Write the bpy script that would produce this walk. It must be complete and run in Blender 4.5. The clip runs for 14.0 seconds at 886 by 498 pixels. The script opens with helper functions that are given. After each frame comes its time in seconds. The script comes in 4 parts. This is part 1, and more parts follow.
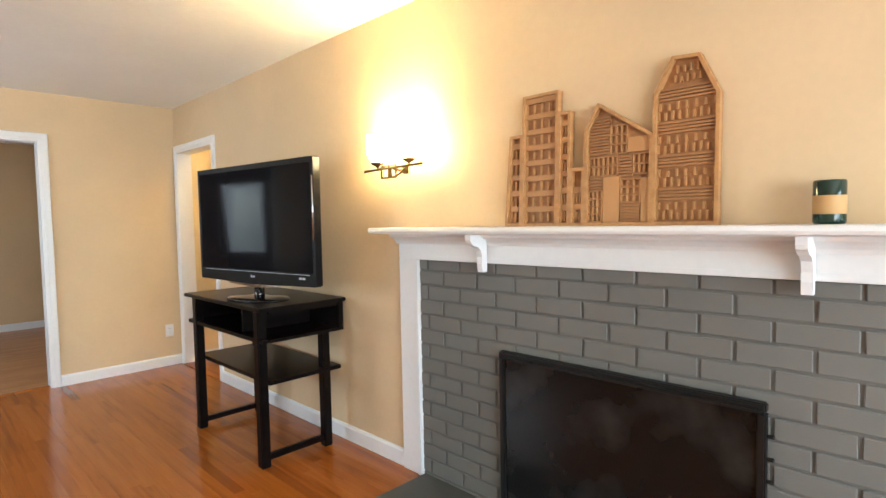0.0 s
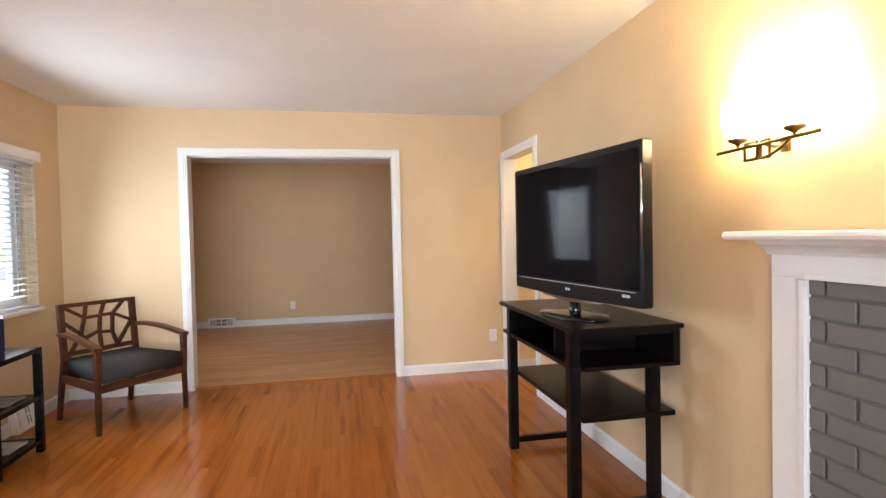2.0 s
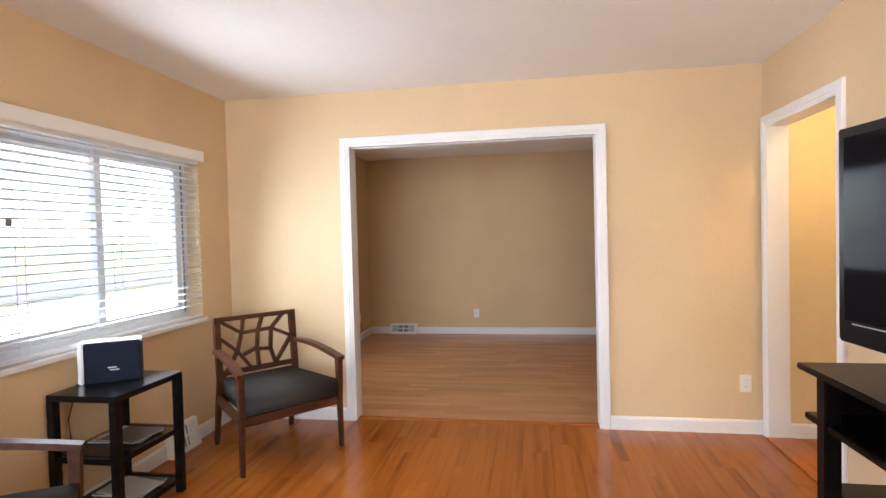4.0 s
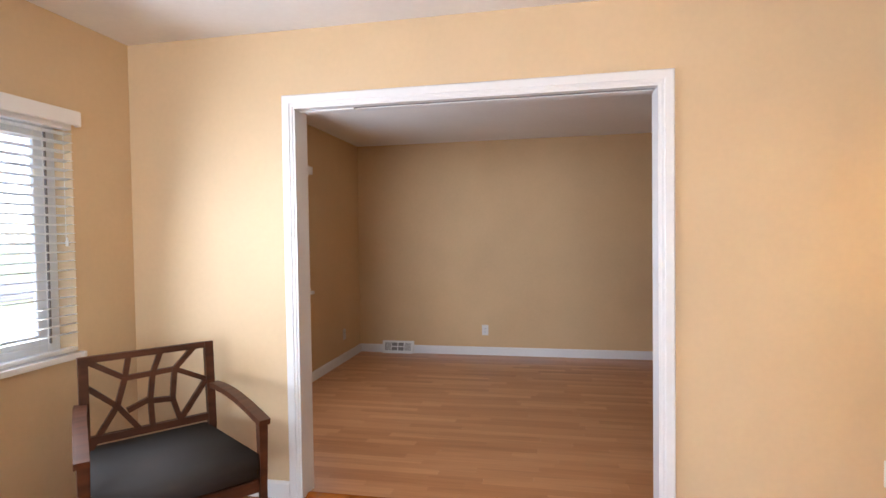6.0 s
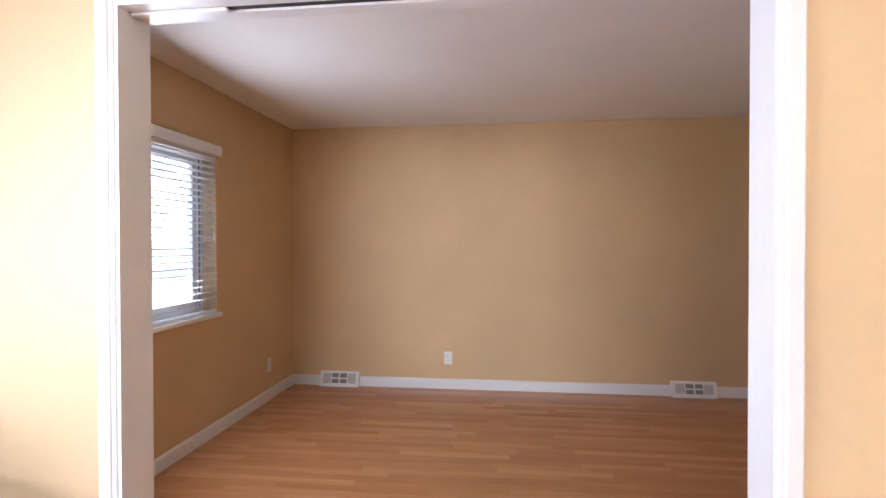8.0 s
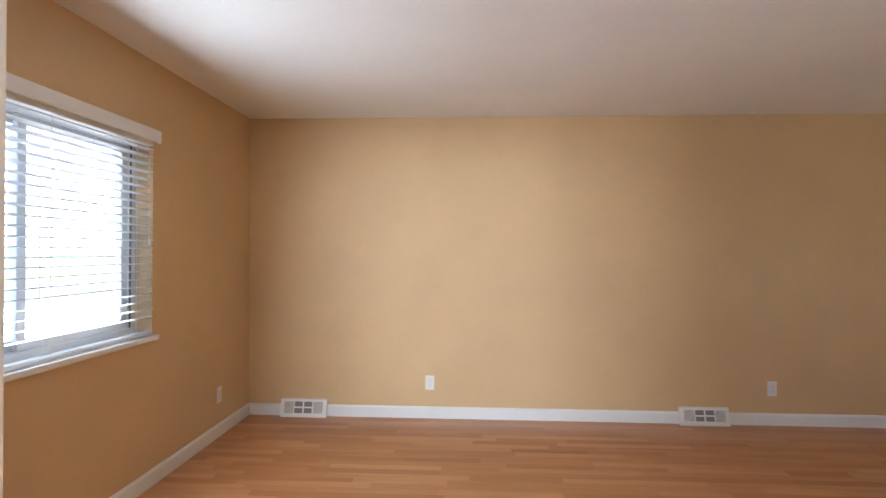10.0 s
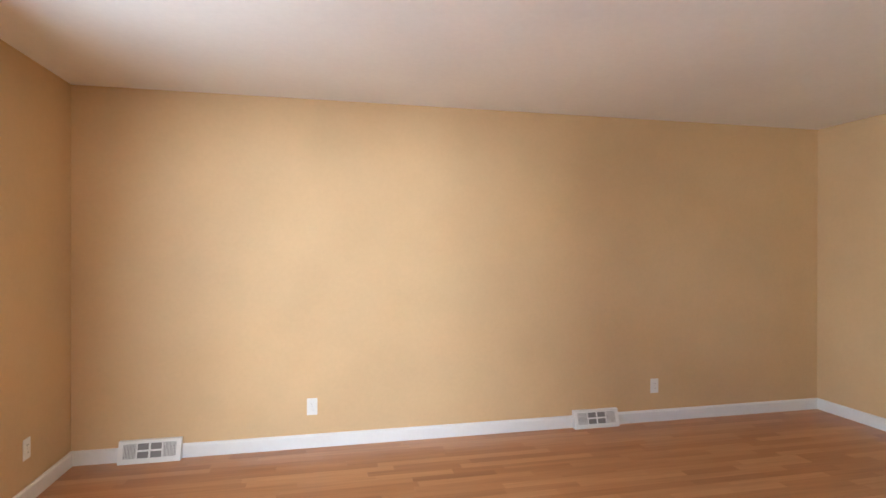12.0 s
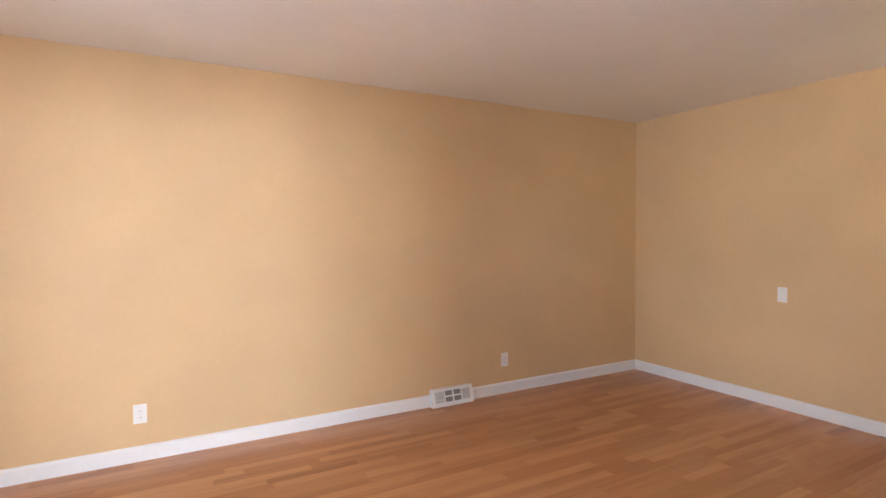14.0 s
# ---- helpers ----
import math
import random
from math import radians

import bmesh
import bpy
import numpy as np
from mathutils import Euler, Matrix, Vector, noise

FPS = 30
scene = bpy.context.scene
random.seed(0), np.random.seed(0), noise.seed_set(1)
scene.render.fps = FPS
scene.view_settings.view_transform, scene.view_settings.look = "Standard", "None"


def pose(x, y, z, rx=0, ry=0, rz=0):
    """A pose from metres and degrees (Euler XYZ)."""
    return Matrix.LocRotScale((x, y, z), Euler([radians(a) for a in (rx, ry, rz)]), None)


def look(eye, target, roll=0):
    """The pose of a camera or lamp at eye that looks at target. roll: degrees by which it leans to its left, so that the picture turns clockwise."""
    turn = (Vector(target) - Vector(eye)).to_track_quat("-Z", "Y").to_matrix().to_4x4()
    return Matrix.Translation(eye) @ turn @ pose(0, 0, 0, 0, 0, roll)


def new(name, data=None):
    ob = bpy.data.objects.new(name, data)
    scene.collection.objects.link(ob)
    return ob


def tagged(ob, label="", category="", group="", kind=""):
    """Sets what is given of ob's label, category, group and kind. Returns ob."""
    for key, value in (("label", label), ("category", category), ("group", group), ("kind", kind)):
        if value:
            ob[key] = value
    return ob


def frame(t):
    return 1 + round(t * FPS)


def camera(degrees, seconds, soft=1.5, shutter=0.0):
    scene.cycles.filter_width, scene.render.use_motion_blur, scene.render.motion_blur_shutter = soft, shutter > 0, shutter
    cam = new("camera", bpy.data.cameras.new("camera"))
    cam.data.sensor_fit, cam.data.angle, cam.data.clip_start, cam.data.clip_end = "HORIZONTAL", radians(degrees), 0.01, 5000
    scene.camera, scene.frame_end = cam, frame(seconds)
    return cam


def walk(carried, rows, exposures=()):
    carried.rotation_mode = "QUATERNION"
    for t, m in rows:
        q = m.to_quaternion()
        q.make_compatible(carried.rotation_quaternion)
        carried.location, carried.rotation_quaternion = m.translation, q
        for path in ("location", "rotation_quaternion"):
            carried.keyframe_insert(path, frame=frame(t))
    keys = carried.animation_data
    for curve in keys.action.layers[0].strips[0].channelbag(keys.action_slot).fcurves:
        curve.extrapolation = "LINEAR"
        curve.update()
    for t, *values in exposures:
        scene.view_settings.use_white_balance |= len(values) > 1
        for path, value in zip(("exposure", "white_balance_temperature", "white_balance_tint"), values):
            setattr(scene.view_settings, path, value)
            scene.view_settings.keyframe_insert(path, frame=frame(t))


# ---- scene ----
cam = camera(79.7, 14.0)

PATH = [
    (0, (0.62, 0.312, 1.33), (2.047, 1.709, 1.224), -1.1),
    (0.5, (0.705, 0.412, 1.332), (1.965, 1.962, 1.245), -1.2),
    (1, (0.779, 0.534, 1.326), (1.825, 2.236, 1.254), -1.2),
    (1.5, (0.89, 0.678, 1.315), (1.621, 2.538, 1.25), -1.2),
    (2, (0.928, 0.793, 1.31), (1.316, 2.754, 1.257), -1.2),
    (2.5, (0.934, 1.012, 1.323), (1.054, 3.008, 1.271), -1.3),
    (3, (0.952, 1.298, 1.344), (0.866, 3.295, 1.292), -1.5),
    (5.5, (1.003, 2.869, 1.383), (0.594, 4.826, 1.327), -1.0),
    (6, (0.947, 3.157, 1.376), (0.558, 5.119, 1.324), -0.8),
    (6.5, (0.879, 3.46, 1.367), (0.51, 5.425, 1.317), -0.7),
    (7, (0.853, 3.738, 1.358), (0.52, 5.71, 1.309), -0.7),
    (7.5, (0.814, 4.045, 1.359), (0.529, 6.024, 1.321), -0.6),
    (8, (0.783, 4.30, 1.356), (0.540, 6.285, 1.331), -0.1),
    (10.5, (0.518, 4.981, 1.352), (0.487, 6.98, 1.362), 0.1),
    (11, (0.486, 5.099, 1.37), (0.563, 7.098, 1.368), 0.0),
    (11.5, (0.413, 5.239, 1.392), (0.643, 7.226, 1.385), 0.1),
    (12, (0.322, 5.347, 1.395), (0.754, 7.3, 1.393), 0.1),
    (12.5, (0.259, 5.453, 1.408), (0.874, 7.355, 1.393), 0.3),
    (13, (0.252, 5.5, 1.386), (1.024, 7.344, 1.366), 0.1),
    (13.5, (0.254, 5.521, 1.374), (1.142, 7.313, 1.339), -0.0),
    (14, (0.276, 5.52, 1.366), (1.255, 7.262, 1.305), -0.3),
]
EXPOSURES = [(0.0, 2.72, 6000, 6), (1.0, 2.77, 6000, 6), (1.75, 2.75, 6200, 11), (3.0, 2.92, 6250, 15), (5.5, 2.85, 6100, 16), (6.5, 3.03, 6100, 18), (8.0, 3.28, 6000, 20), (10.5, 3.8, 5850, 8), (13.0, 4.1, 6050, 13), (14.0, 4.05, 6150, 16)]
walk(cam, [(t, look(eye, target, roll)) for t, eye, target, roll in PATH], EXPOSURES)

# ---- daylight ----
SUN_EL, SUN_ROT = radians(48), radians(100)
world = bpy.data.worlds.new("sky")
world.use_nodes = True
scene.world = world
wn = world.node_tree
sky = wn.nodes.new("ShaderNodeTexSky")
sky.sky_type, sky.sun_disc, sky.sun_elevation, sky.sun_rotation = "NISHITA", False, SUN_EL, SUN_ROT
wn.links.new(sky.outputs[0], wn.nodes["Background"].inputs[0])
wn.nodes["Background"].inputs[1].default_value = 0.15
sun_dir = Vector((math.sin(SUN_ROT) * math.cos(SUN_EL), math.cos(SUN_ROT) * math.cos(SUN_EL), math.sin(SUN_EL)))
sun = new("sun", bpy.data.lights.new("sun", "SUN"))
sun.data.energy, sun.data.angle, sun.data.color = 5.0, radians(0.5), (1.0, 0.95, 0.88)
sun.matrix_world = look(sun_dir * 20, (0, 0, 0))

SCONCE, BULB = 12.5, 110.0      # glow of the lit glass shades and of the bulbs in them
HALL = 11.0                     # glow of the hall's ceiling globe
SOUTH, WEST, DINING = 27.0, 5.0, 2.7     # sky light at the windows, in watts; the south window is assumed
DAYLIGHT = (0.85, 0.94, 1.0)

# ---- plan ----
XL, XLD, XR, XD = -1.31, -1.27, 2.49, 4.53      # living west, dining west, fireplace wall, dining east
YS, YO, YB = -2.6, 5.71, 9.18                   # south wall, wall with the wide opening, dining north wall
WT, H = 0.12, 2.44                              # inner wall thickness, ceiling height
OX0, OX1, OZ = -0.324, 1.436, 2.035             # wide opening
DY0, DY1, DZ = 4.845, 5.625, 2.01               # side doorway in the fireplace wall
WIN = {"living": (XL, 3.845, 5.34, 0.83, 1.95), "dining": (XLD, 6.33, 7.84, 0.86, 1.99)}
FY0, FY1, FZ = 0.16, 2.30, 1.135                # brick front


# ---- materials ----
def nodes_of(name, base=(0.5, 0.5, 0.5), rough=0.5, metal=0.0):
    m = bpy.data.materials.new(name)
    m.use_nodes = True
    b = m.node_tree.nodes["Principled BSDF"]
    b.inputs["Base Color"].default_value = (*base, 1)
    b.inputs["Roughness"].default_value = rough
    b.inputs["Metallic"].default_value = metal
    return m, m.node_tree, b


def add(nt, kind, **sets):
    n = nt.nodes.new(kind)
    for k, v in sets.items():
        n.inputs[k.replace("_", " ")].default_value = v
    return n


def noise_at(nt, scale, detail=3.0, stretch=(1, 1, 1), shift=None):
    geo = nt.nodes.new("ShaderNodeNewGeometry")
    mp = nt.nodes.new("ShaderNodeMapping")
    mp.inputs["Scale"].default_value = stretch
    nt.links.new(geo.outputs["Position"], mp.inputs["Vector"])
    out = mp.outputs[0]
    if shift is not None:
        ad = nt.nodes.new("ShaderNodeVectorMath")
        nt.links.new(out, ad.inputs[0])
        nt.links.new(shift, ad.inputs[1])
        out = ad.outputs[0]
    n = add(nt, "ShaderNodeTexNoise", Scale=scale, Detail=detail)
    nt.links.new(out, n.inputs["Vector"])
    return n.outputs["Fac"]


def ramp(nt, fac, stops):
    r = nt.nodes.new("ShaderNodeValToRGB")
    el = r.color_ramp.elements
    while len(el) < len(stops):
        el.new(0.5)
    for e, (p, c) in zip(el, stops):
        e.position, e.color = p, (*c, 1)
    nt.links.new(fac, r.inputs[0])
    return r.outputs[0]


def bump(nt, b, fac, strength, dist):
    n = add(nt, "ShaderNodeBump", Strength=strength, Distance=dist)
    nt.links.new(fac, n.inputs["Height"])
    nt.links.new(n.outputs[0], b.inputs["Normal"])


def mixed(nt, a, c, fac, mode="MULTIPLY"):
    n = nt.nodes.new("ShaderNodeMix")
    n.data_type, n.blend_type = "RGBA", mode
    n.inputs[0].default_value = fac
    nt.links.new(a, n.inputs[6])
    nt.links.new(c, n.inputs[7])
    return n.outputs[2]


def shade(c, k):
    return tuple(min(1, v * k) for v in c)


def paint(name, col, rough=0.6, vary=0.06, grain=260.0, depth=0.0006):
    m, nt, b = nodes_of(name, col, rough)
    big = ramp(nt, noise_at(nt, 1.3, 4), [(0.3, shade(col, 1 - vary)), (0.7, shade(col, 1 + vary))])
    fine = ramp(nt, noise_at(nt, 35, 3), [(0.3, (0.97, 0.97, 0.97)), (0.7, (1, 1, 1))])
    nt.links.new(mixed(nt, big, fine, 1.0), b.inputs["Base Color"])
    bump(nt, b, noise_at(nt, grain, 2), 0.25, depth)
    return m


def planks(name, tones, dark, along, source, rough, streak=0.25):
    """Strip flooring: tone by piece, grain drawn out along the strips."""
    m, nt, b = nodes_of(name, tones[1], rough)
    if source == "object":
        rnd = nt.nodes.new("ShaderNodeObjectInfo").outputs["Random"]
    else:
        rnd = nt.nodes.new("ShaderNodeNewGeometry").outputs["Random Per Island"]
    mul = nt.nodes.new("ShaderNodeMath")
    mul.operation = "MULTIPLY"
    mul.inputs[1].default_value = 37.0
    nt.links.new(rnd, mul.inputs[0])
    st = (1, 0.06, 1) if along == "y" else (0.06, 1, 1)
    tone = ramp(nt, rnd, [(0.0, tones[0]), (0.35, tones[1]), (0.7, tones[2]), (0.93, tones[1]), (1.0, tones[3])])
    grain = ramp(nt, noise_at(nt, 60, 5, st, mul.outputs[0]), [(0.3, (0.80, 0.74, 0.68)), (0.6, (1, 1, 1))])
    dk = ramp(nt, noise_at(nt, 14, 3, st, mul.outputs[0]), [(0.52, (1, 1, 1)), (0.70, dark)])
    col = mixed(nt, mixed(nt, tone, grain, 0.55), dk, streak)
    nt.links.new(col, b.inputs["Base Color"])
    b.inputs["Specular IOR Level"].default_value = 0.38
    return m


def wood(name, light, dark, rough=0.4, scale=30, stretch=(0.15, 1, 1)):
    m, nt, b = nodes_of(name, light, rough)
    tc = nt.nodes.new("ShaderNodeTexCoord")
    mp = nt.nodes.new("ShaderNodeMapping")
    mp.inputs["Scale"].default_value = stretch
    nt.links.new(tc.outputs["Object"], mp.inputs[0])
    n = add(nt, "ShaderNodeTexNoise", Scale=scale, Detail=5.0)
    nt.links.new(mp.outputs[0], n.inputs["Vector"])
    a = ramp(nt, n.outputs["Fac"], [(0.3, dark), (0.7, light)])
    c = ramp(nt, noise_at(nt, 4, 2), [(0.3, (0.85, 0.85, 0.85)), (0.7, (1, 1, 1))])
    nt.links.new(mixed(nt, a, c, 1.0), b.inputs["Base Color"])
    bump(nt, b, n.outputs["Fac"], 0.15, 0.0006)
    return m


def gloss(name, col, rough, metal=0.0, smudge=0.06):
    m, nt, b = nodes_of(name, col, rough, metal)
    rr = nt.nodes.new("ShaderNodeMapRange")
    rr.inputs["To Min"].default_value, rr.inputs["To Max"].default_value = max(0.02, rough - smudge), rough + smudge
    nt.links.new(noise_at(nt, 9, 4), rr.inputs["Value"])
    nt.links.new(rr.outputs[0], b.inputs["Roughness"])
    return m


def glow(name, col, strength):
    m, nt, b = nodes_of(name, (0.9, 0.88, 0.82), 0.4)
    b.inputs["Emission Color"].default_value = (*col, 1)
    b.inputs["Emission Strength"].default_value = strength
    return m


TAN = paint("tan_wall_paint", (0.64, 0.475, 0.288))
DTAN = paint("dining_wall_paint", (0.63, 0.435, 0.235))
YELLOW = paint("hall_wall_paint", (0.76, 0.62, 0.37))
CEIL = paint("ceiling_paint", (0.84, 0.82, 0.79), 0.8, 0.03, 120, 0.001)
WHITE = paint("white_trim_paint", (0.76, 0.76, 0.76), 0.35, 0.03, 60, 0.0003)
GREY = paint("grey_brick_paint", (0.142, 0.140, 0.126), 0.6, 0.12, 140, 0.002)
MORTAR = paint("grey_mortar_paint", (0.126, 0.124, 0.112), 0.7, 0.1, 200, 0.002)
SLATE = paint("hearth_slate", (0.075, 0.075, 0.06), 0.5, 0.15, 90, 0.001)
OAK_T = [(0.335, 0.094, 0.012), (0.365, 0.107, 0.015), (0.40, 0.124, 0.019), (0.25, 0.068, 0.010)]
OAK = planks("oak_strip", OAK_T, (0.42, 0.30, 0.24), "y", "object", 0.17, 0.5)
OAK_J = planks("oak_strip_joined", OAK_T, (0.42, 0.30, 0.24), "y", "island", 0.17, 0.5)
LAM_T = [(0.42, 0.182, 0.071), (0.48, 0.222, 0.094), (0.58, 0.292, 0.136), (0.36, 0.148, 0.056)]
LAM = planks("laminate_strip", LAM_T, (0.55, 0.45, 0.38), "x", "object", 0.28, 0.3)
LAM_J = planks("laminate_strip_joined", LAM_T, (0.55, 0.45, 0.38), "x", "island", 0.28, 0.3)
GROOVE = paint("floor_groove", (0.06, 0.03, 0.012), 0.7)
WALNUT = wood("walnut_stain", (0.092, 0.030, 0.0125), (0.042, 0.0145, 0.0065), 0.42)
ESPRESSO = wood("espresso_stain", (0.007, 0.004, 0.0032), (0.003, 0.002, 0.002), 0.3)
BLACKWOOD = wood("black_lacquered_wood", (0.010, 0.009, 0.010), (0.005, 0.005, 0.006), 0.22)
ARTWOOD = wood("golden_brown_wood", (0.54, 0.29, 0.112), (0.43, 0.21, 0.075), 0.5, 40)
ARTDARK = wood("darker_brown_wood", (0.42, 0.20, 0.072), (0.31, 0.14, 0.048), 0.55, 40)
FABRIC = paint("charcoal_upholstery", (0.046, 0.042, 0.040), 0.85, 0.12, 700, 0.002)
PLASTIC = gloss("gloss_black_plastic", (0.005, 0.005, 0.006), 0.25, 0.0, 0.05)
PIANO = gloss("piano_black", (0.004, 0.004, 0.005), 0.06, 0.0, 0.02)
SCREEN = gloss("dark_screen", (0.007, 0.007, 0.009), 0.06, 0.0, 0.01)
SCREEN.node_tree.nodes["Principled BSDF"].inputs["Specular IOR Level"].default_value = 0.065
CHROME = gloss("chrome", (0.75, 0.76, 0.78), 0.12, 1.0)
SILVER = gloss("silver_plastic", (0.55, 0.56, 0.58), 0.35, 0.4)
NAVY = gloss("blue_black_cloth", (0.011, 0.014, 0.030), 0.6)
BRONZE = gloss("antique_bronze", (0.16, 0.095, 0.03), 0.35, 0.9)
SCREENMESH = gloss("black_fire_screen", (0.006, 0.0055, 0.005), 0.2, 0.0, 0.1)
IRON = gloss("black_iron", (0.015, 0.014, 0.013), 0.4, 0.3)
BLIND = gloss("white_blind", (0.82, 0.81, 0.78), 0.4)
bnt = BLIND.node_tree                           # thin vinyl lets some daylight through
thin = add(bnt, "ShaderNodeBsdfTranslucent", Color=(0.85, 0.85, 0.83, 1))
blend = add(bnt, "ShaderNodeMixShader", Fac=0.35)
bnt.links.new(bnt.nodes["Principled BSDF"].outputs[0], blend.inputs[1])
bnt.links.new(thin.outputs[0], blend.inputs[2])
bnt.links.new(blend.outputs[0], bnt.nodes["Material Output"].inputs["Surface"])
VINYL = gloss("white_vinyl", (0.80, 0.81, 0.82), 0.35)
VENT = gloss("white_enamel", (0.78, 0.77, 0.75), 0.4)
# near-black fill for the shade inside outlet slots and the door track
DARK = gloss("gap_shade", (0.03, 0.03, 0.03), 0.8)
GRILLE = gloss("grey_louvre", (0.21, 0.20, 0.195), 0.5)
GREEN = gloss("dark_green_glass", (0.006, 0.026, 0.018), 0.1)
LABEL = paint("kraft_label", (0.50, 0.30, 0.12), 0.7)
PAPER = paint("magazine_paper", (0.55, 0.53, 0.50), 0.5)
COVER = paint("magazine_cover", (0.06, 0.055, 0.06), 0.35)
SHADE = glow("lit_glass_shade", (1.0, 0.76, 0.38), SCONCE)
FILAMENT = glow("lit_bulb", (1.0, 0.74, 0.36), BULB)
GLOBE = glow("lit_globe", (1.0, 0.74, 0.38), HALL)
LAWN = paint("lawn", (0.085, 0.105, 0.045), 0.9, 0.25, 40, 0.02)
PAVE = paint("pale_concrete", (0.52, 0.52, 0.50), 0.85, 0.15, 60, 0.003)
ROAD = paint("asphalt", (0.06, 0.06, 0.065), 0.85, 0.15, 60, 0.004)
# milky reflections and smudges of the fire screen, painted as pale mottling
snt = SCREENMESH.node_tree
milky_mottle = ramp(snt, noise_at(snt, 5.5, 6), [(0.46, (0.006, 0.0055, 0.005)), (0.82, (0.032, 0.029, 0.026))])
snt.links.new(milky_mottle, snt.nodes["Principled BSDF"].inputs["Base Color"])
for m_, k_ in ((ESPRESSO, 0.13), (BLACKWOOD, 0.22), (SCREENMESH, 0.25), (FABRIC, 0.1), (IRON, 0.3), (NAVY, 0.1), (PLASTIC, 0.22), (WALNUT, 0.28)):
    m_.node_tree.nodes["Principled BSDF"].inputs["Specular IOR Level"].default_value = k_
GLASS, gnt, gb = nodes_of("window_glass", (1, 1, 1), 0.0)
gb.inputs["Transmission Weight"].default_value = 1.0
gb.inputs["IOR"].default_value = 1.45


# ---- building blocks ----
def link(name, bm, material, parent=None, smooth=False):
    bmesh.ops.recalc_face_normals(bm, faces=bm.faces)
    me = bpy.data.meshes.new(name)
    bm.to_mesh(me)
    bm.free()
    me.materials.append(material)
    if smooth:
        for p in me.polygons:
            p.use_smooth = True
    ob = new(name, me)
    ob.parent = parent
    return ob


def part(name, bm, material, parent, label="", smooth=False):
    return tagged(link(name, bm, material, parent, smooth), label=label)


def thing(name, m, label, category, group="", kind=""):
    ob = new(name)
    ob.matrix_world = m
    ob.empty_display_size = 0.1
    return tagged(ob, label, category, group, kind)


def box(x0, x1, y0, y1, z0, z1, bevel=0.0, bm=None, seg=2):
    out = bm or bmesh.new()
    r = bmesh.ops.create_cube(out, size=1)
    for v in r["verts"]:
        v.co = ((x0 + x1) / 2 + v.co.x * (x1 - x0), (y0 + y1) / 2 + v.co.y * (y1 - y0), (z0 + z1) / 2 + v.co.z * (z1 - z0))
    if bevel:
        edges = list({e for v in r["verts"] for e in v.link_edges})
        bmesh.ops.bevel(out, geom=edges, offset=bevel, segments=seg, affect="EDGES", clamp_overlap=True)
    return out


def prism(points, place, a0, a1, bm=None):
    """A polygon drawn out from a0 to a1; place(u, v, a) gives the corner."""
    out = bm or bmesh.new()
    lo = [out.verts.new(place(u, v, a0)) for u, v in points]
    hi = [out.verts.new(place(u, v, a1)) for u, v in points]
    out.faces.new(lo)
    out.faces.new(hi[::-1])
    n = len(points)
    for i in range(n):
        j = (i + 1) % n
        out.faces.new((lo[i], hi[i], hi[j], lo[j]))
    return out


def lathe(profile, n=24, bm=None, at=(0, 0, 0)):
    """Rings of (radius, height) round the z axis."""
    out = bm or bmesh.new()
    rings = []
    for r, z in profile:
        rings.append([out.verts.new((at[0] + r * math.cos(2 * math.pi * i / n), at[1] + r * math.sin(2 * math.pi * i / n), at[2] + z)) for i in range(n)])
    for a, b in zip(rings, rings[1:]):
        for i in range(n):
            out.faces.new((a[i], a[(i + 1) % n], b[(i + 1) % n], b[i]))
    out.faces.new(rings[0][::-1])
    out.faces.new(rings[-1])
    return out


def sweep(points, w, h, up=(0, 0, 1), bm=None, sides=4, taper=1.0):
    """A bar of section w x h along a line of points."""
    out = bm or bmesh.new()
    pts = [Vector(p) for p in points]
    rings = []
    for i, p in enumerate(pts):
        d = (pts[min(i + 1, len(pts) - 1)] - pts[max(i - 1, 0)]).normalized()
        side = d.cross(Vector(up))
        if side.length < 1e-4:
            side = d.cross(Vector((0, 1, 0)))
        side.normalize()
        upv = side.cross(d)
        k = 1 + (taper - 1) * i / (len(pts) - 1)
        if sides == 4:
            offs = [(-w / 2, -h / 2), (w / 2, -h / 2), (w / 2, h / 2), (-w / 2, h / 2)]
        else:
            offs = [(w / 2 * math.cos(2 * math.pi * j / sides), h / 2 * math.sin(2 * math.pi * j / sides)) for j in range(sides)]
        rings.append([out.verts.new(p + side * a * k + upv * b * k) for a, b in offs])
    n = len(rings[0])
    for a, b in zip(rings, rings[1:]):
        for i in range(n):
            out.faces.new((a[i], a[(i + 1) % n], b[(i + 1) % n], b[i]))
    out.faces.new(rings[0][::-1])
    out.faces.new(rings[-1])
    return out


def soften(bm, offset, seg=2, angle=30):
    edges = [e for e in bm.edges if len(e.link_faces) == 2 and e.calc_face_angle(0) > radians(angle)]
    bmesh.ops.bevel(bm, geom=edges, offset=offset, segments=seg, affect="EDGES", clamp_overlap=True)
    return bm


def structure(name, bm, material, label=""):
    return tagged(link(name, bm, material), label=label, kind="structure")


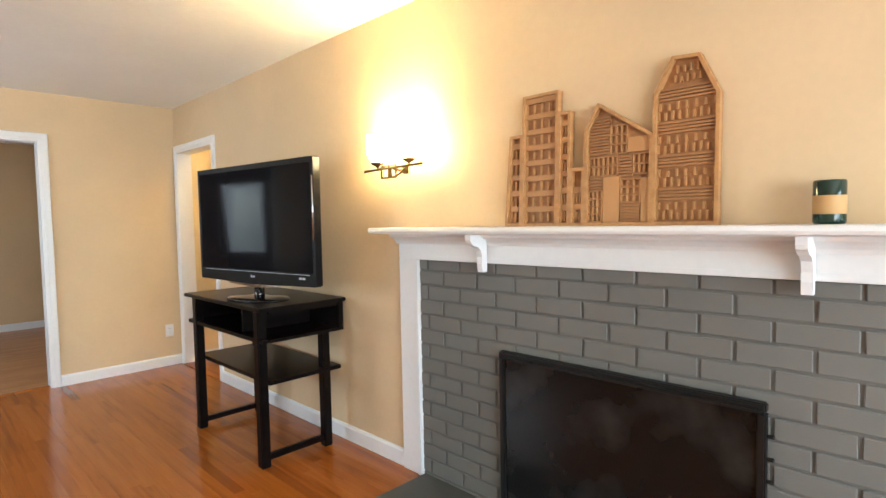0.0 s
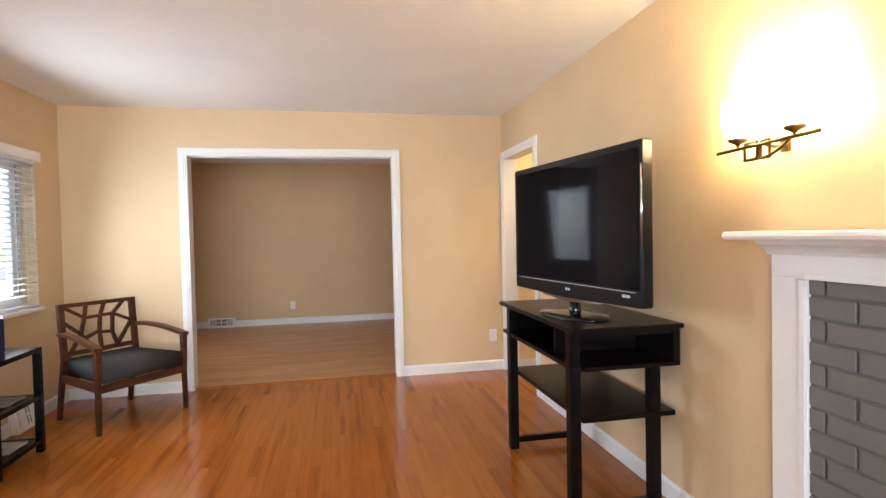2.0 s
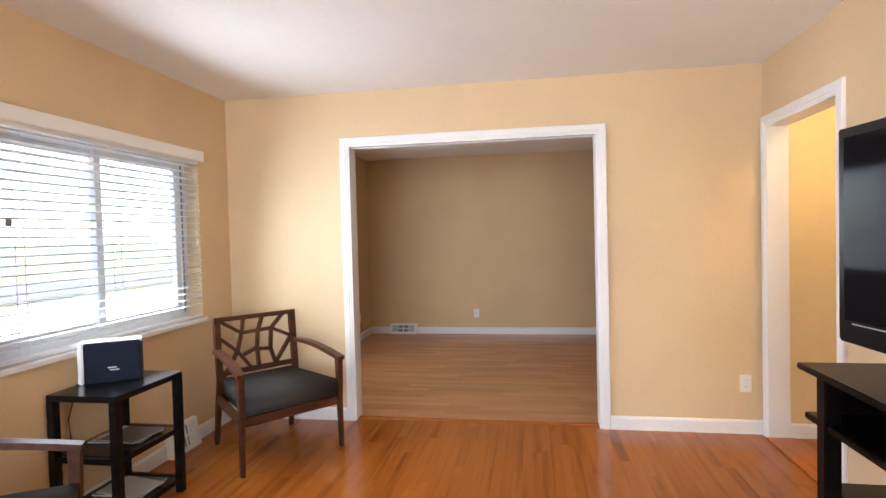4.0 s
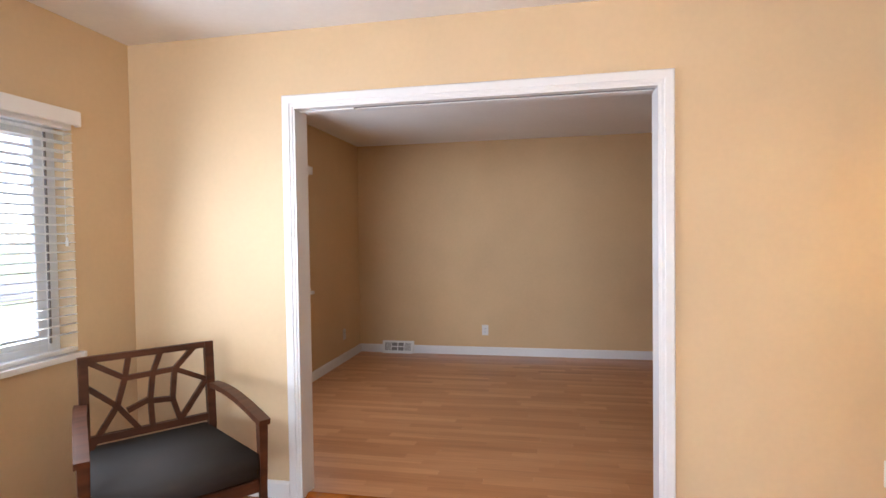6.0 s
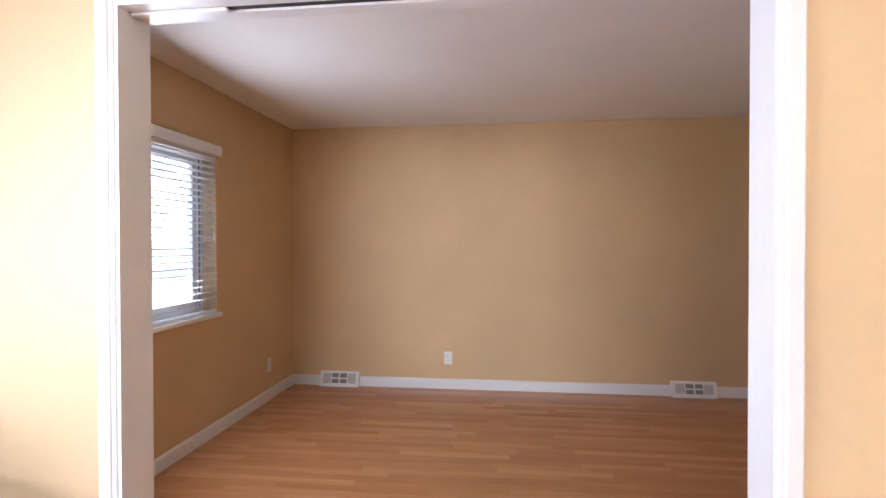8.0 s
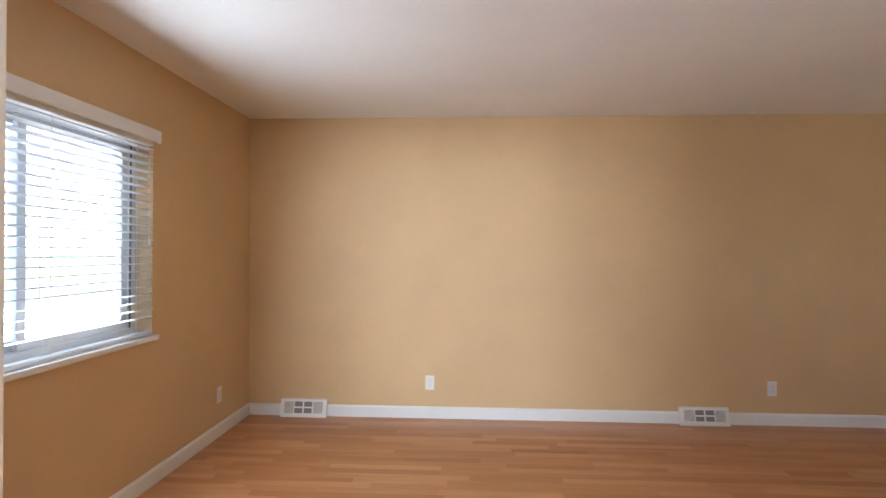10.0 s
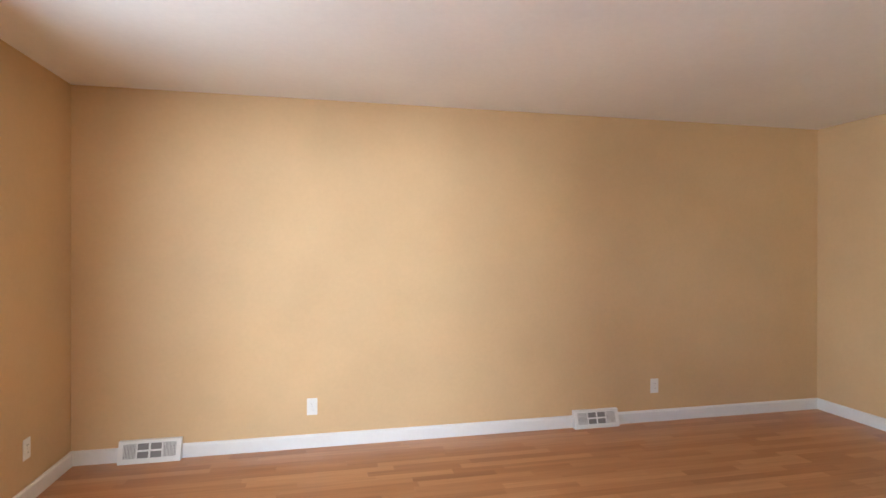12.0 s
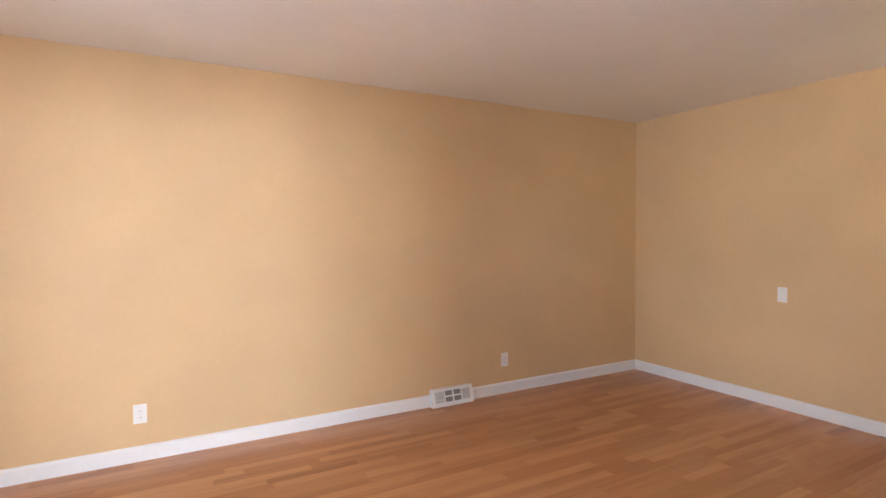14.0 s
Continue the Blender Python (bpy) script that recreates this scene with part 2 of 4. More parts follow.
# ---- setting: walls, ceilings, ground ----
def wall_with_window(x, y0, y1, key, name, mat):
    _, a, b, z0, z1 = WIN[key]
    bm = bmesh.new()
    rings = []
    for xx in (x - 0.2, x):
        rings.append([[bm.verts.new((xx, y, z)) for y, z in ((p0, q0), (p1, q0), (p1, q1), (p0, q1))] for p0, p1, q0, q1 in ((y0, y1, 0, H), (a, b, z0, z1))])
    for out, hole in rings:
        for i in range(4):
            bm.faces.new((out[i], out[(i + 1) % 4], hole[(i + 1) % 4], hole[i]))
    for k in (0, 1):
        p, q = rings[0][k], rings[1][k]
        for i in range(4):
            bm.faces.new((p[i], p[(i + 1) % 4], q[(i + 1) % 4], q[i]))
    structure(name, bm, mat)


wall_with_window(XL, YS, YO, "living", "wall_living_west", TAN)
wall_with_window(XLD, YO + WT, YB, "dining", "wall_dining_west", DTAN)


def gate(lo, hi, a, b, top):
    """Outline of a wall with a doorway."""
    return [(lo, 0), (a, 0), (a, top), (b, top), (b, 0), (hi, 0), (hi, H), (lo, H)]


og = (OX0 - 0.018, OX1 + 0.018, OZ + 0.018)
structure("wall_opening_living_side", prism(gate(XL - 0.2, XR, *og), lambda u, v, a: (u, a, v), YO, YO + 0.06), TAN)
structure("wall_opening_dining_side", prism(gate(XL - 0.2, 3.40, *og), lambda u, v, a: (u, a, v), YO + 0.06, YO + WT), DTAN)
PX0, PX1, PZ0, PZ1 = 3.40, 3.85, 1.45, 1.95     # unseen window added in the dining south wall to brighten the east end
wall = box(PX0, PX1, YO + 0.06, YO + WT, 0, PZ0)
box(PX0, PX1, YO + 0.06, YO + WT, PZ1, H, bm=wall)
box(PX1, XD + 0.12, YO + 0.06, YO + WT, 0, H, bm=wall)
structure("wall_dining_south", wall, DTAN)
fill_window = thing("window_4_added", pose(0, 0, 0), "unseen small window added to brighten the dining room's east end", "window", kind="structure")
for p0, p1, q0, q1 in ((PX0, PX1, PZ0, PZ0 + 0.04), (PX0, PX1, PZ1 - 0.04, PZ1), (PX0, PX0 + 0.04, PZ0 + 0.04, PZ1 - 0.04), (PX1 - 0.04, PX1, PZ0 + 0.04, PZ1 - 0.04)):
    part("window_frame", box(p0, p1, YO + 0.065, YO + 0.10, q0, q1, 0.003), VINYL, fill_window)
outline = [(YS, 0), (FY0, 0), (FY0, FZ), (FY1, FZ), (FY1, 0), (DY0 - 0.018, 0), (DY0 - 0.018, DZ + 0.018), (DY1 + 0.018, DZ + 0.018), (DY1 + 0.018, 0), (YO, 0), (YO, H), (YS, H)]
structure("wall_fireplace", prism(outline, lambda u, v, a: (a, u, v), XR, XR + WT), TAN)
SX = (-1.05, 2.25, 0.45, 2.15)                  # unseen window assumed in the south wall, lighting the room from behind
bm = bmesh.new()
sides = []
for yy in (YS - 0.2, YS):
    sides.append([[bm.verts.new((u, yy, v)) for u, v in ((p0, q0), (p1, q0), (p1, q1), (p0, q1))] for p0, p1, q0, q1 in ((XL - 0.2, XR + WT, 0, H), SX)])
for out, hole in sides:
    for i in range(4):
        bm.faces.new((out[i], out[(i + 1) % 4], hole[(i + 1) % 4], hole[i]))
for k in (0, 1):
    for i in range(4):
        bm.faces.new((sides[0][k][i], sides[0][k][(i + 1) % 4], sides[1][k][(i + 1) % 4], sides[1][k][i]))
structure("wall_south", bm, TAN)


def window_light(name, eye, target, w, h, watts, spread=165):
    lamp = new(name, bpy.data.lights.new(name, "AREA"))
    lamp.data.shape, lamp.data.size, lamp.data.size_y = "RECTANGLE", w, h
    lamp.data.energy, lamp.data.color, lamp.data.spread = watts, DAYLIGHT, radians(spread)
    lamp.matrix_world = look(eye, target)


window_light("south_window_light", ((SX[0] + SX[1]) / 2, YS - 0.03, (SX[2] + SX[3]) / 2), ((SX[0] + SX[1]) / 2, 3.0, (SX[2] + SX[3]) / 2), SX[1] - SX[0], SX[3] - SX[2], SOUTH)
for key, watts, spread in (("living", WEST, 158), ("dining", DINING, 172)):
    wx, wa, wb, wz0, wz1 = WIN[key]
    window_light("west_window_light", (wx + 0.048, (wa + wb) / 2, (wz0 + wz1) / 2), (3.0, (wa + wb) / 2, (wz0 + wz1) / 2 - 0.5), (wb - wa) * 0.75, (wz1 - wz0) * 0.9, watts, spread)
win3 = thing("window_3", pose(0, 0, 0), "assumed plain white framed window in the unseen end wall", "window", kind="structure")
for p0, p1, q0, q1 in ((SX[0], SX[1], SX[2], SX[2] + 0.05), (SX[0], SX[1], SX[3] - 0.05, SX[3]), (SX[0], SX[0] + 0.05, SX[2] + 0.05, SX[3] - 0.05), (SX[1] - 0.05, SX[1], SX[2] + 0.05, SX[3] - 0.05), (0.575, 0.625, SX[2] + 0.05, SX[3] - 0.05)):
    part("window_frame", box(p0, p1, YS - 0.10, YS - 0.05, q0, q1, 0.003), VINYL, win3)
structure("wall_dining_north", box(XLD - 0.2, XD + 0.12, YB, YB + 0.12, 0, H), DTAN)
structure("wall_dining_east", box(XD, XD + 0.12, YO + WT, YB, 0, H), DTAN)
structure("wall_hall_north", box(XR + WT, 3.30, YO - 0.05, YO + 0.056, 0, H), YELLOW)
structure("wall_hall_east", box(3.18, 3.30, 3.4, YO - 0.05, 0, H), YELLOW)
structure("wall_hall_south", box(XR + WT, 3.18, 3.3, 3.4, 0, H), YELLOW)
structure("chimney_back", box(XR + 0.13, XR + 0.3, -0.1, 2.6, 0, 1.5), MORTAR)

structure("ceiling_living", box(XL - 0.2, XR + WT, YS, YO + 0.06, H, H + 0.1), CEIL)
structure("ceiling_dining", box(XL - 0.2, XD + 0.12, YO + 0.06, YB + 0.12, H, H + 0.1), CEIL)
structure("ceiling_hall", box(XR + WT, 3.30, 3.3, YO + 0.06, H, H + 0.1), CEIL)

bm = bmesh.new()
bmesh.ops.create_grid(bm, x_segments=24, y_segments=24, size=400)
for v in bm.verts:
    v.co.z = -0.45
structure("ground", bm, LAWN)
# pale ground assumed outside, added to bounce daylight up to the ceilings
structure("pavement", box(-13.0, -1.62, -16, 26, -0.44, -0.40), PAVE, "pale paving assumed beside the house, bouncing light indoors")
structure("road", box(-22, -15, -300, 300, -0.44, -0.40), ROAD)


def baseboard(name, x0, x1, y0, y1, face):
    """Board 95 mm high with an eased top; face names the side that looks into the room."""
    prof = [(0, 0), (0.016, 0), (0.016, 0.078), (0.009, 0.092), (0, 0.092)]
    if face == "+x":
        bm = prism(prof, lambda u, v, a: (x0 + u, a, v), y0, y1)
    elif face == "-x":
        bm = prism(prof, lambda u, v, a: (x0 - u, a, v), y0, y1)
    elif face == "-y":
        bm = prism(prof, lambda u, v, a: (a, y0 - u, v), x0, x1)
    else:
        bm = prism(prof, lambda u, v, a: (a, y0 + u, v), x0, x1)
    structure(name, bm, WHITE)


baseboard("baseboard_living_west", XL, XL, YS, 4.895, "+x")
baseboard("baseboard_living_corner", XL, XL, 5.185, YO - 0.016, "+x")
baseboard("baseboard_opening_west", XL, OX0 - 0.071, YO, YO, "-y")
baseboard("baseboard_opening_east", OX1 + 0.071, XR, YO, YO, "-y")
baseboard("baseboard_fireplace_wall", XR, XR, FY1 + 0.145, DY0 - 0.071, "-x")
baseboard("baseboard_fireplace_south", XR, XR, YS, FY0 - 0.145, "-x")
baseboard("baseboard_south", XL, XR, YS, YS, "+y")
baseboard("baseboard_dining_west", XLD, XLD, YO + WT, YB - 0.016, "+x")
baseboard("baseboard_dining_north_a", XLD, -0.985, YB, YB, "-y")
baseboard("baseboard_dining_north_b", -0.605, 2.203, YB, YB, "-y")
baseboard("baseboard_dining_north_c", 2.581, XD - 0.016, YB, YB, "-y")
baseboard("baseboard_dining_east", XD, XD, YO + WT, YB, "-x")
baseboard("baseboard_hall_north", XR + WT, 3.18, YO - 0.05, YO - 0.05, "-y")


# ---- doorways ----
def casing(along, lo, hi, top, face, sgn, parent):
    """Stepped casing round a doorway: two legs and a head, each a moulded board."""
    w = 0.071
    prof = [(0, 0), (w, 0), (w, 0.012), (w - 0.006, 0.018), (0.03, 0.018), (0.026, 0.014), (0.014, 0.014), (0.010, 0.010), (0, 0.010)]
    def at(s, v, d):
        return (s, face + sgn * d, v) if along == "x" else (face + sgn * d, s, v)
    for s0, k in ((lo, -1), (hi, 1)):
        bm = bmesh.new()
        ends = []
        for z_of in (lambda u: 0.0, lambda u: top + u):
            ends.append([bm.verts.new(at(s0 + k * u, z_of(u), d)) for u, d in prof])
        a, b = ends
        bm.faces.new(a)
        bm.faces.new(b[::-1])
        for i in range(len(prof)):
            j = (i + 1) % len(prof)
            bm.faces.new((a[i], b[i], b[j], a[j]))
        part("casing_leg", bm, WHITE, parent)
    bm = bmesh.new()
    a = [bm.verts.new(at(lo - u, top + u, d)) for u, d in prof]
    b = [bm.verts.new(at(hi + u, top + u, d)) for u, d in prof]
    bm.faces.new(a)
    bm.faces.new(b[::-1])
    for i in range(len(prof)):
        j = (i + 1) % len(prof)
        bm.faces.new((a[i], b[i], b[j], a[j]))
    part("casing_head", bm, WHITE, parent)


door_1 = thing("door_1", pose(0, 0, 0), "wide cased opening with a pocket door track in its head", "doorway", kind="structure")
casing("x", OX0, OX1, OZ, YO, -1, door_1)
casing("x", OX0, OX1, OZ, YO + WT, 1, door_1)
for s, k in ((OX0, -1), (OX1, 1)):
    part("jamb", box(min(s, s + k * 0.018), max(s, s + k * 0.018), YO - 0.002, YO + WT + 0.002, 0, OZ, 0.002), WHITE, door_1)
bm = box(OX0 - 0.018, OX1 + 0.018, YO - 0.002, YO + 0.040, OZ, OZ + 0.018, 0.002)
box(OX0 - 0.018, OX1 + 0.018, YO + 0.075, YO + WT + 0.002, OZ, OZ + 0.018, 0.002, bm=bm)
part("head_jamb", bm, WHITE, door_1)
part("door_track", box(OX0, OX1, YO + 0.042, YO + 0.073, OZ + 0.006, OZ + 0.018), DARK, door_1, "dark slot of the pocket door track")
part("pocket_door_edge", box(OX0, OX0 + 0.30, YO + 0.044, YO + 0.071, OZ - 0.006, OZ + 0.004, 0.002), VINYL, door_1, "white end of the track cover")

door_2 = thing("door_2", pose(0, 0, 0), "white cased doorway into the lit hall", "doorway", kind="structure")
casing("y", DY0, DY1, DZ, XR, -1, door_2)
for s, k in ((DY0, -1), (DY1, 1)):
    part("jamb", box(XR - 0.002, XR + WT + 0.002, min(s, s + k * 0.018), max(s, s + k * 0.018), 0, DZ, 0.002), WHITE, door_2)
part("head_jamb", box(XR - 0.002, XR + WT + 0.002, DY0 - 0.018, DY1 + 0.018, DZ, DZ + 0.018, 0.002), WHITE, door_2)
part("threshold", box(XR - 0.03, XR + WT + 0.01, DY0, DY1, 0.002, 0.010, 0.003), OAK_J, door_2, "brown wooden threshold strip")
structure("trim_floor_transition", prism([(-0.03, 0.001), (0.03, 0.001), (0.012, 0.009), (-0.012, 0.009)], lambda u, v, a: (a, YO + 0.06 + u, v), OX0, OX1), OAK_J)


# ---- windows and blinds ----
def window(key, name):
    x, a, b, z0, z1 = WIN[key]
    win = thing(name, pose(0, 0, 0), "white two-panel sliding window set deep in a tan painted recess", "window", kind="structure")
    xf = x - 0.14
    bm = bmesh.new()
    for y0, y1, zz0, zz1 in ((a, b, z0, z0 + 0.05), (a, b, z1 - 0.05, z1), (a, a + 0.05, z0 + 0.05, z1 - 0.05), (b - 0.05, b, z0 + 0.05, z1 - 0.05)):
        box(xf - 0.05, xf + 0.04, y0, y1, zz0, zz1, 0.003, bm=bm)
    part("window_frame", bm, VINYL, win)
    mid = (a + b) / 2
    for k, (y0, y1) in enumerate(((a + 0.05, mid + 0.03), (mid - 0.03, b - 0.05))):
        xs = xf - 0.018 + 0.03 * k
        bm = bmesh.new()
        for c0, c1, zz0, zz1 in ((y0, y1, z0 + 0.05, z0 + 0.095), (y0, y1, z1 - 0.095, z1 - 0.05), (y0, y0 + 0.05, z0 + 0.095, z1 - 0.095), (y1 - 0.05, y1, z0 + 0.095, z1 - 0.095)):
            box(xs - 0.013, xs + 0.013, c0, c1, zz0, zz1, 0.003, bm=bm)
        sash = part("sash", bm, VINYL, win)
        pane = part("pane", box(xs - 0.002, xs + 0.002, y0 + 0.048, y1 - 0.048, z0 + 0.093, z1 - 0.093), GLASS, sash)
        pane.visible_shadow = False
    bm = box(x - 0.098, x + 0.034, a + 0.0005, b - 0.0005, z0 - 0.024, z0 + 0.004, 0.003)
    box(x + 0.0005, x + 0.034, a - 0.02, a + 0.0004, z0 - 0.024, z0 + 0.004, 0.002, bm=bm)
    box(x + 0.0005, x + 0.034, b - 0.0004, b + 0.02, z0 - 0.024, z0 + 0.004, 0.002, bm=bm)
    part("window_sill", bm, WHITE, win)
    # raised grey strips stand in for the dark hollows of the sash tracks
    for p0, p1 in ((a + 0.052, a + 0.060), (b - 0.060, b - 0.052)):
        part("track_groove", box(xf + 0.0405, xf + 0.048, p0, p1, z0 + 0.052, z1 - 0.052), GRILLE, win, "grey strip standing in for a dark sash-track groove")

    bl = thing("window_blind", pose(0, 0, 0), "white horizontal slat blind lowered and open inside a window recess", "blind", "window blinds")
    y0, y1 = a + 0.006, b - 0.006
    part("valance", box(x + 0.026, x + 0.038, y0 - 0.032, y1 + 0.030, z1 - 0.025, z1 + 0.047, 0.004), VINYL, bl)
    for yy in (y0 - 0.032, y1 + 0.018):
        part("valance_return", box(x + 0.001, x + 0.0255, yy, yy + 0.012, z1 - 0.025, z1 + 0.047, 0.003), VINYL, bl)
    part("headrail", box(x - 0.034, x + 0.010, y0, y1, z1 - 0.044, z1 - 0.001, 0.003), VINYL, bl)
    pitch, top, bot = 0.0435, z1 - 0.066, z0 + 0.05
    n = int((top - bot) / pitch)
    bm = bmesh.new()
    rows = []
    for i in range(6):
        u = -0.024 + 0.048 * i / 5
        rows.append([bm.verts.new((u, yv, 0.0035 * (1 - (u / 0.024) ** 2) + dz)) for yv in (y0, y1) for dz in (0, 0.0028)])
    for p, q in zip(rows, rows[1:]):
        bm.faces.new((p[1], q[1], q[3], p[3]))
        bm.faces.new((p[0], p[2], q[2], q[0]))
        bm.faces.new((p[0], q[0], q[1], p[1]))
        bm.faces.new((p[2], p[3], q[3], q[2]))
    bm.faces.new((rows[0][0], rows[0][1], rows[0][3], rows[0][2]))
    bm.faces.new((rows[-1][0], rows[-1][2], rows[-1][3], rows[-1][1]))
    first = part("slat", bm, BLIND, bl)
    tilt = {"living": -6, "dining": -6}[key]
    for i in range(n):
        ob = first if i == 0 else first.copy()
        if i:
            scene.collection.objects.link(ob)
        ob.matrix_basis = pose(x - 0.012, 0, top - pitch * i, 0, tilt + random.uniform(-1.5, 1.5), 0)
    part("bottom_rail", box(x - 0.035, x + 0.011, y0, y1, z0 + 0.012, z0 + 0.030, 0.004), BLIND, bl)
    for yy in (y0 + 0.16, (y0 + y1) / 2, y1 - 0.16):
        for xx in (x - 0.0372, x + 0.0132):
            part("ladder_cord", box(xx - 0.0008, xx + 0.0008, yy - 0.0015, yy + 0.0015, z0 + 0.030, z1 - 0.045), BLIND, bl)
    part("lift_cord", box(x + 0.0142, x + 0.0162, y1 - 0.055, y1 - 0.0538, z0 + 0.55, z1 - 0.03), BLIND, bl)
    part("cord_tassel", lathe([(0.003, 0.02), (0.007, 0.0), (0.007, -0.018), (0.004, -0.022)], 10, at=(x + 0.0202, y1 - 0.0544, z0 + 0.54)), BLIND, bl, smooth=True)


window("living", "window_1")
window("dining", "window_2")


# ---- fireplace ----
fire = thing("fireplace", pose(0, 0, 0), "white wooden mantelpiece round a grey painted brick front", "fireplace")
for s, k in ((FY0, -1), (FY1, 1)):
    y0, y1 = sorted((s, s + k * 0.145))
    part("pilaster", box(XR - 0.026, XR - 0.001, y0, y1, 0, FZ, 0.003), WHITE, fire)
    yb = sorted((s, s + k * 0.028))
    part("inner_bead", box(XR - 0.031, XR - 0.0265, yb[0], yb[1], 0, FZ, 0.004), WHITE, fire)
part("frieze", box(XR - 0.026, XR - 0.001, FY0 - 0.145, FY1 + 0.145, FZ + 0.0005, 1.268, 0.003), WHITE, fire)
part("frieze_bead", box(XR - 0.038, XR - 0.0265, FY0, FY1, FZ + 0.001, FZ + 0.026, 0.005), WHITE, fire)
cove = [(0.0265, 1.215), (0.030, 1.215), (0.036, 1.228), (0.052, 1.243), (0.075, 1.253), (0.080, 1.268), (0.0265, 1.268)]
part("cove_moulding", prism(cove, lambda u, v, a: (XR - u, a, v), FY0 - 0.16, FY1 + 0.16), WHITE, fire)
shelf = prism([(0.001, 1.2685), (0.165, 1.2685), (0.177, 1.274), (0.182, 1.284), (0.178, 1.296), (0.170, 1.300), (0.001, 1.300)], lambda u, v, a: (XR - u, a, v), FY0 - 0.205, FY1 + 0.205)
part("mantel_shelf", soften(shelf, 0.003, 1, 60), WHITE, fire)
corb = [(0.0385, 1.098), (0.068, 1.098), (0.074, 1.135), (0.070, 1.165), (0.078, 1.195), (0.100, 1.212), (0.126, 1.218), (0.146, 1.232), (0.152, 1.246), (0.152, 1.268), (0.0385, 1.268)]
for yc in (1.845, 0.625):
    part("corbel", soften(prism(corb, lambda u, v, a: (XR - u, a, v), yc - 0.0145, yc + 0.0145), 0.002, 1, 50), WHITE, fire)
part("brick_backing", box(XR - 0.0065, XR + 0.1, FY0 + 0.001, FY1 - 0.001, 0, FZ - 0.001), MORTAR, fire)

screen = thing("fire_screen", pose(0, 0, 0), "black framed fire screen standing on the hearth against brick", "fire screen")
PY0, PY1, PZ = 0.727, 1.763, 0.752
bm = bmesh.new()
for y0, y1, z0, z1 in ((PY0, PY1, PZ - 0.03, PZ), (PY0, PY1, 0.014, 0.044), (PY0, PY0 + 0.026, 0.044, PZ - 0.03), (PY1 - 0.026, PY1, 0.044, PZ - 0.03)):
    box(XR - 0.052, XR - 0.018, y0, y1, z0, z1, 0.005, bm=bm)
part("frame", bm, IRON, screen)
part("top_lip", box(XR - 0.066, XR - 0.053, PY0 + 0.012, PY1 - 0.012, PZ - 0.030, PZ - 0.016, 0.004), IRON, screen)
part("panel", box(XR - 0.040, XR - 0.034, PY0 + 0.027, PY1 - 0.027, 0.045, PZ - 0.031), SCREENMESH, screen, "dark smoky panel with painted faint reflections and smudges")
for zz in (0.648, 0.577, 0.506):
    part("hinge_pin", lathe([(0.004, 0), (0.006, 0.003), (0.006, 0.02), (0.003, 0.024)], 10, at=(0, 0, 0)), IRON, screen).matrix_basis = pose(XR - 0.036, PY0 + 0.002, zz, 90, 0, 0)

structure("hearth", box(1.95, XR - 0.004, FY0 - 0.01, FY1 - 0.005, -0.02, 0.013, 0.003), SLATE)

# ---- mantel things: skyline artwork, candle ----
LEAN = 2.3
art = thing("skyline_artwork", pose(2.432, 1.712, 1.3005, 0, 0, 0) @ pose(0, 0, 0, 0, LEAN, 0), "golden brown wooden city skyline relief leaning on the wall", "wall art")


def ap(u, v, d):
    """Artwork corner: u along the mantel, v up, d out from the back."""
    return (0.032 - d, -u, v)


def strip(u0, v0, u1, v1, w, d0, d1, bm):
    a, b = Vector((u0, v0)), Vector((u1, v1))
    t = (b - a).normalized()
    n = Vector((-t.y, t.x)) * w / 2
    pts = [a + n - t * w * 0.02, b + n + t * w * 0.02, b - n + t * w * 0.02, a - n - t * w * 0.02]
    prism([(p.x, p.y) for p in pts], ap, d0, d1, bm)


peg, lath = bpy.data.meshes.new("peg"), bpy.data.meshes.new("lath")
for me_, mt_ in ((peg, ARTWOOD), (lath, ARTDARK)):
    bm = box(-0.5, 0.5, -0.5, 0.5, -0.5, 0.5)
    bm.to_mesh(me_)
    bm.free()
    me_.materials.append(mt_)


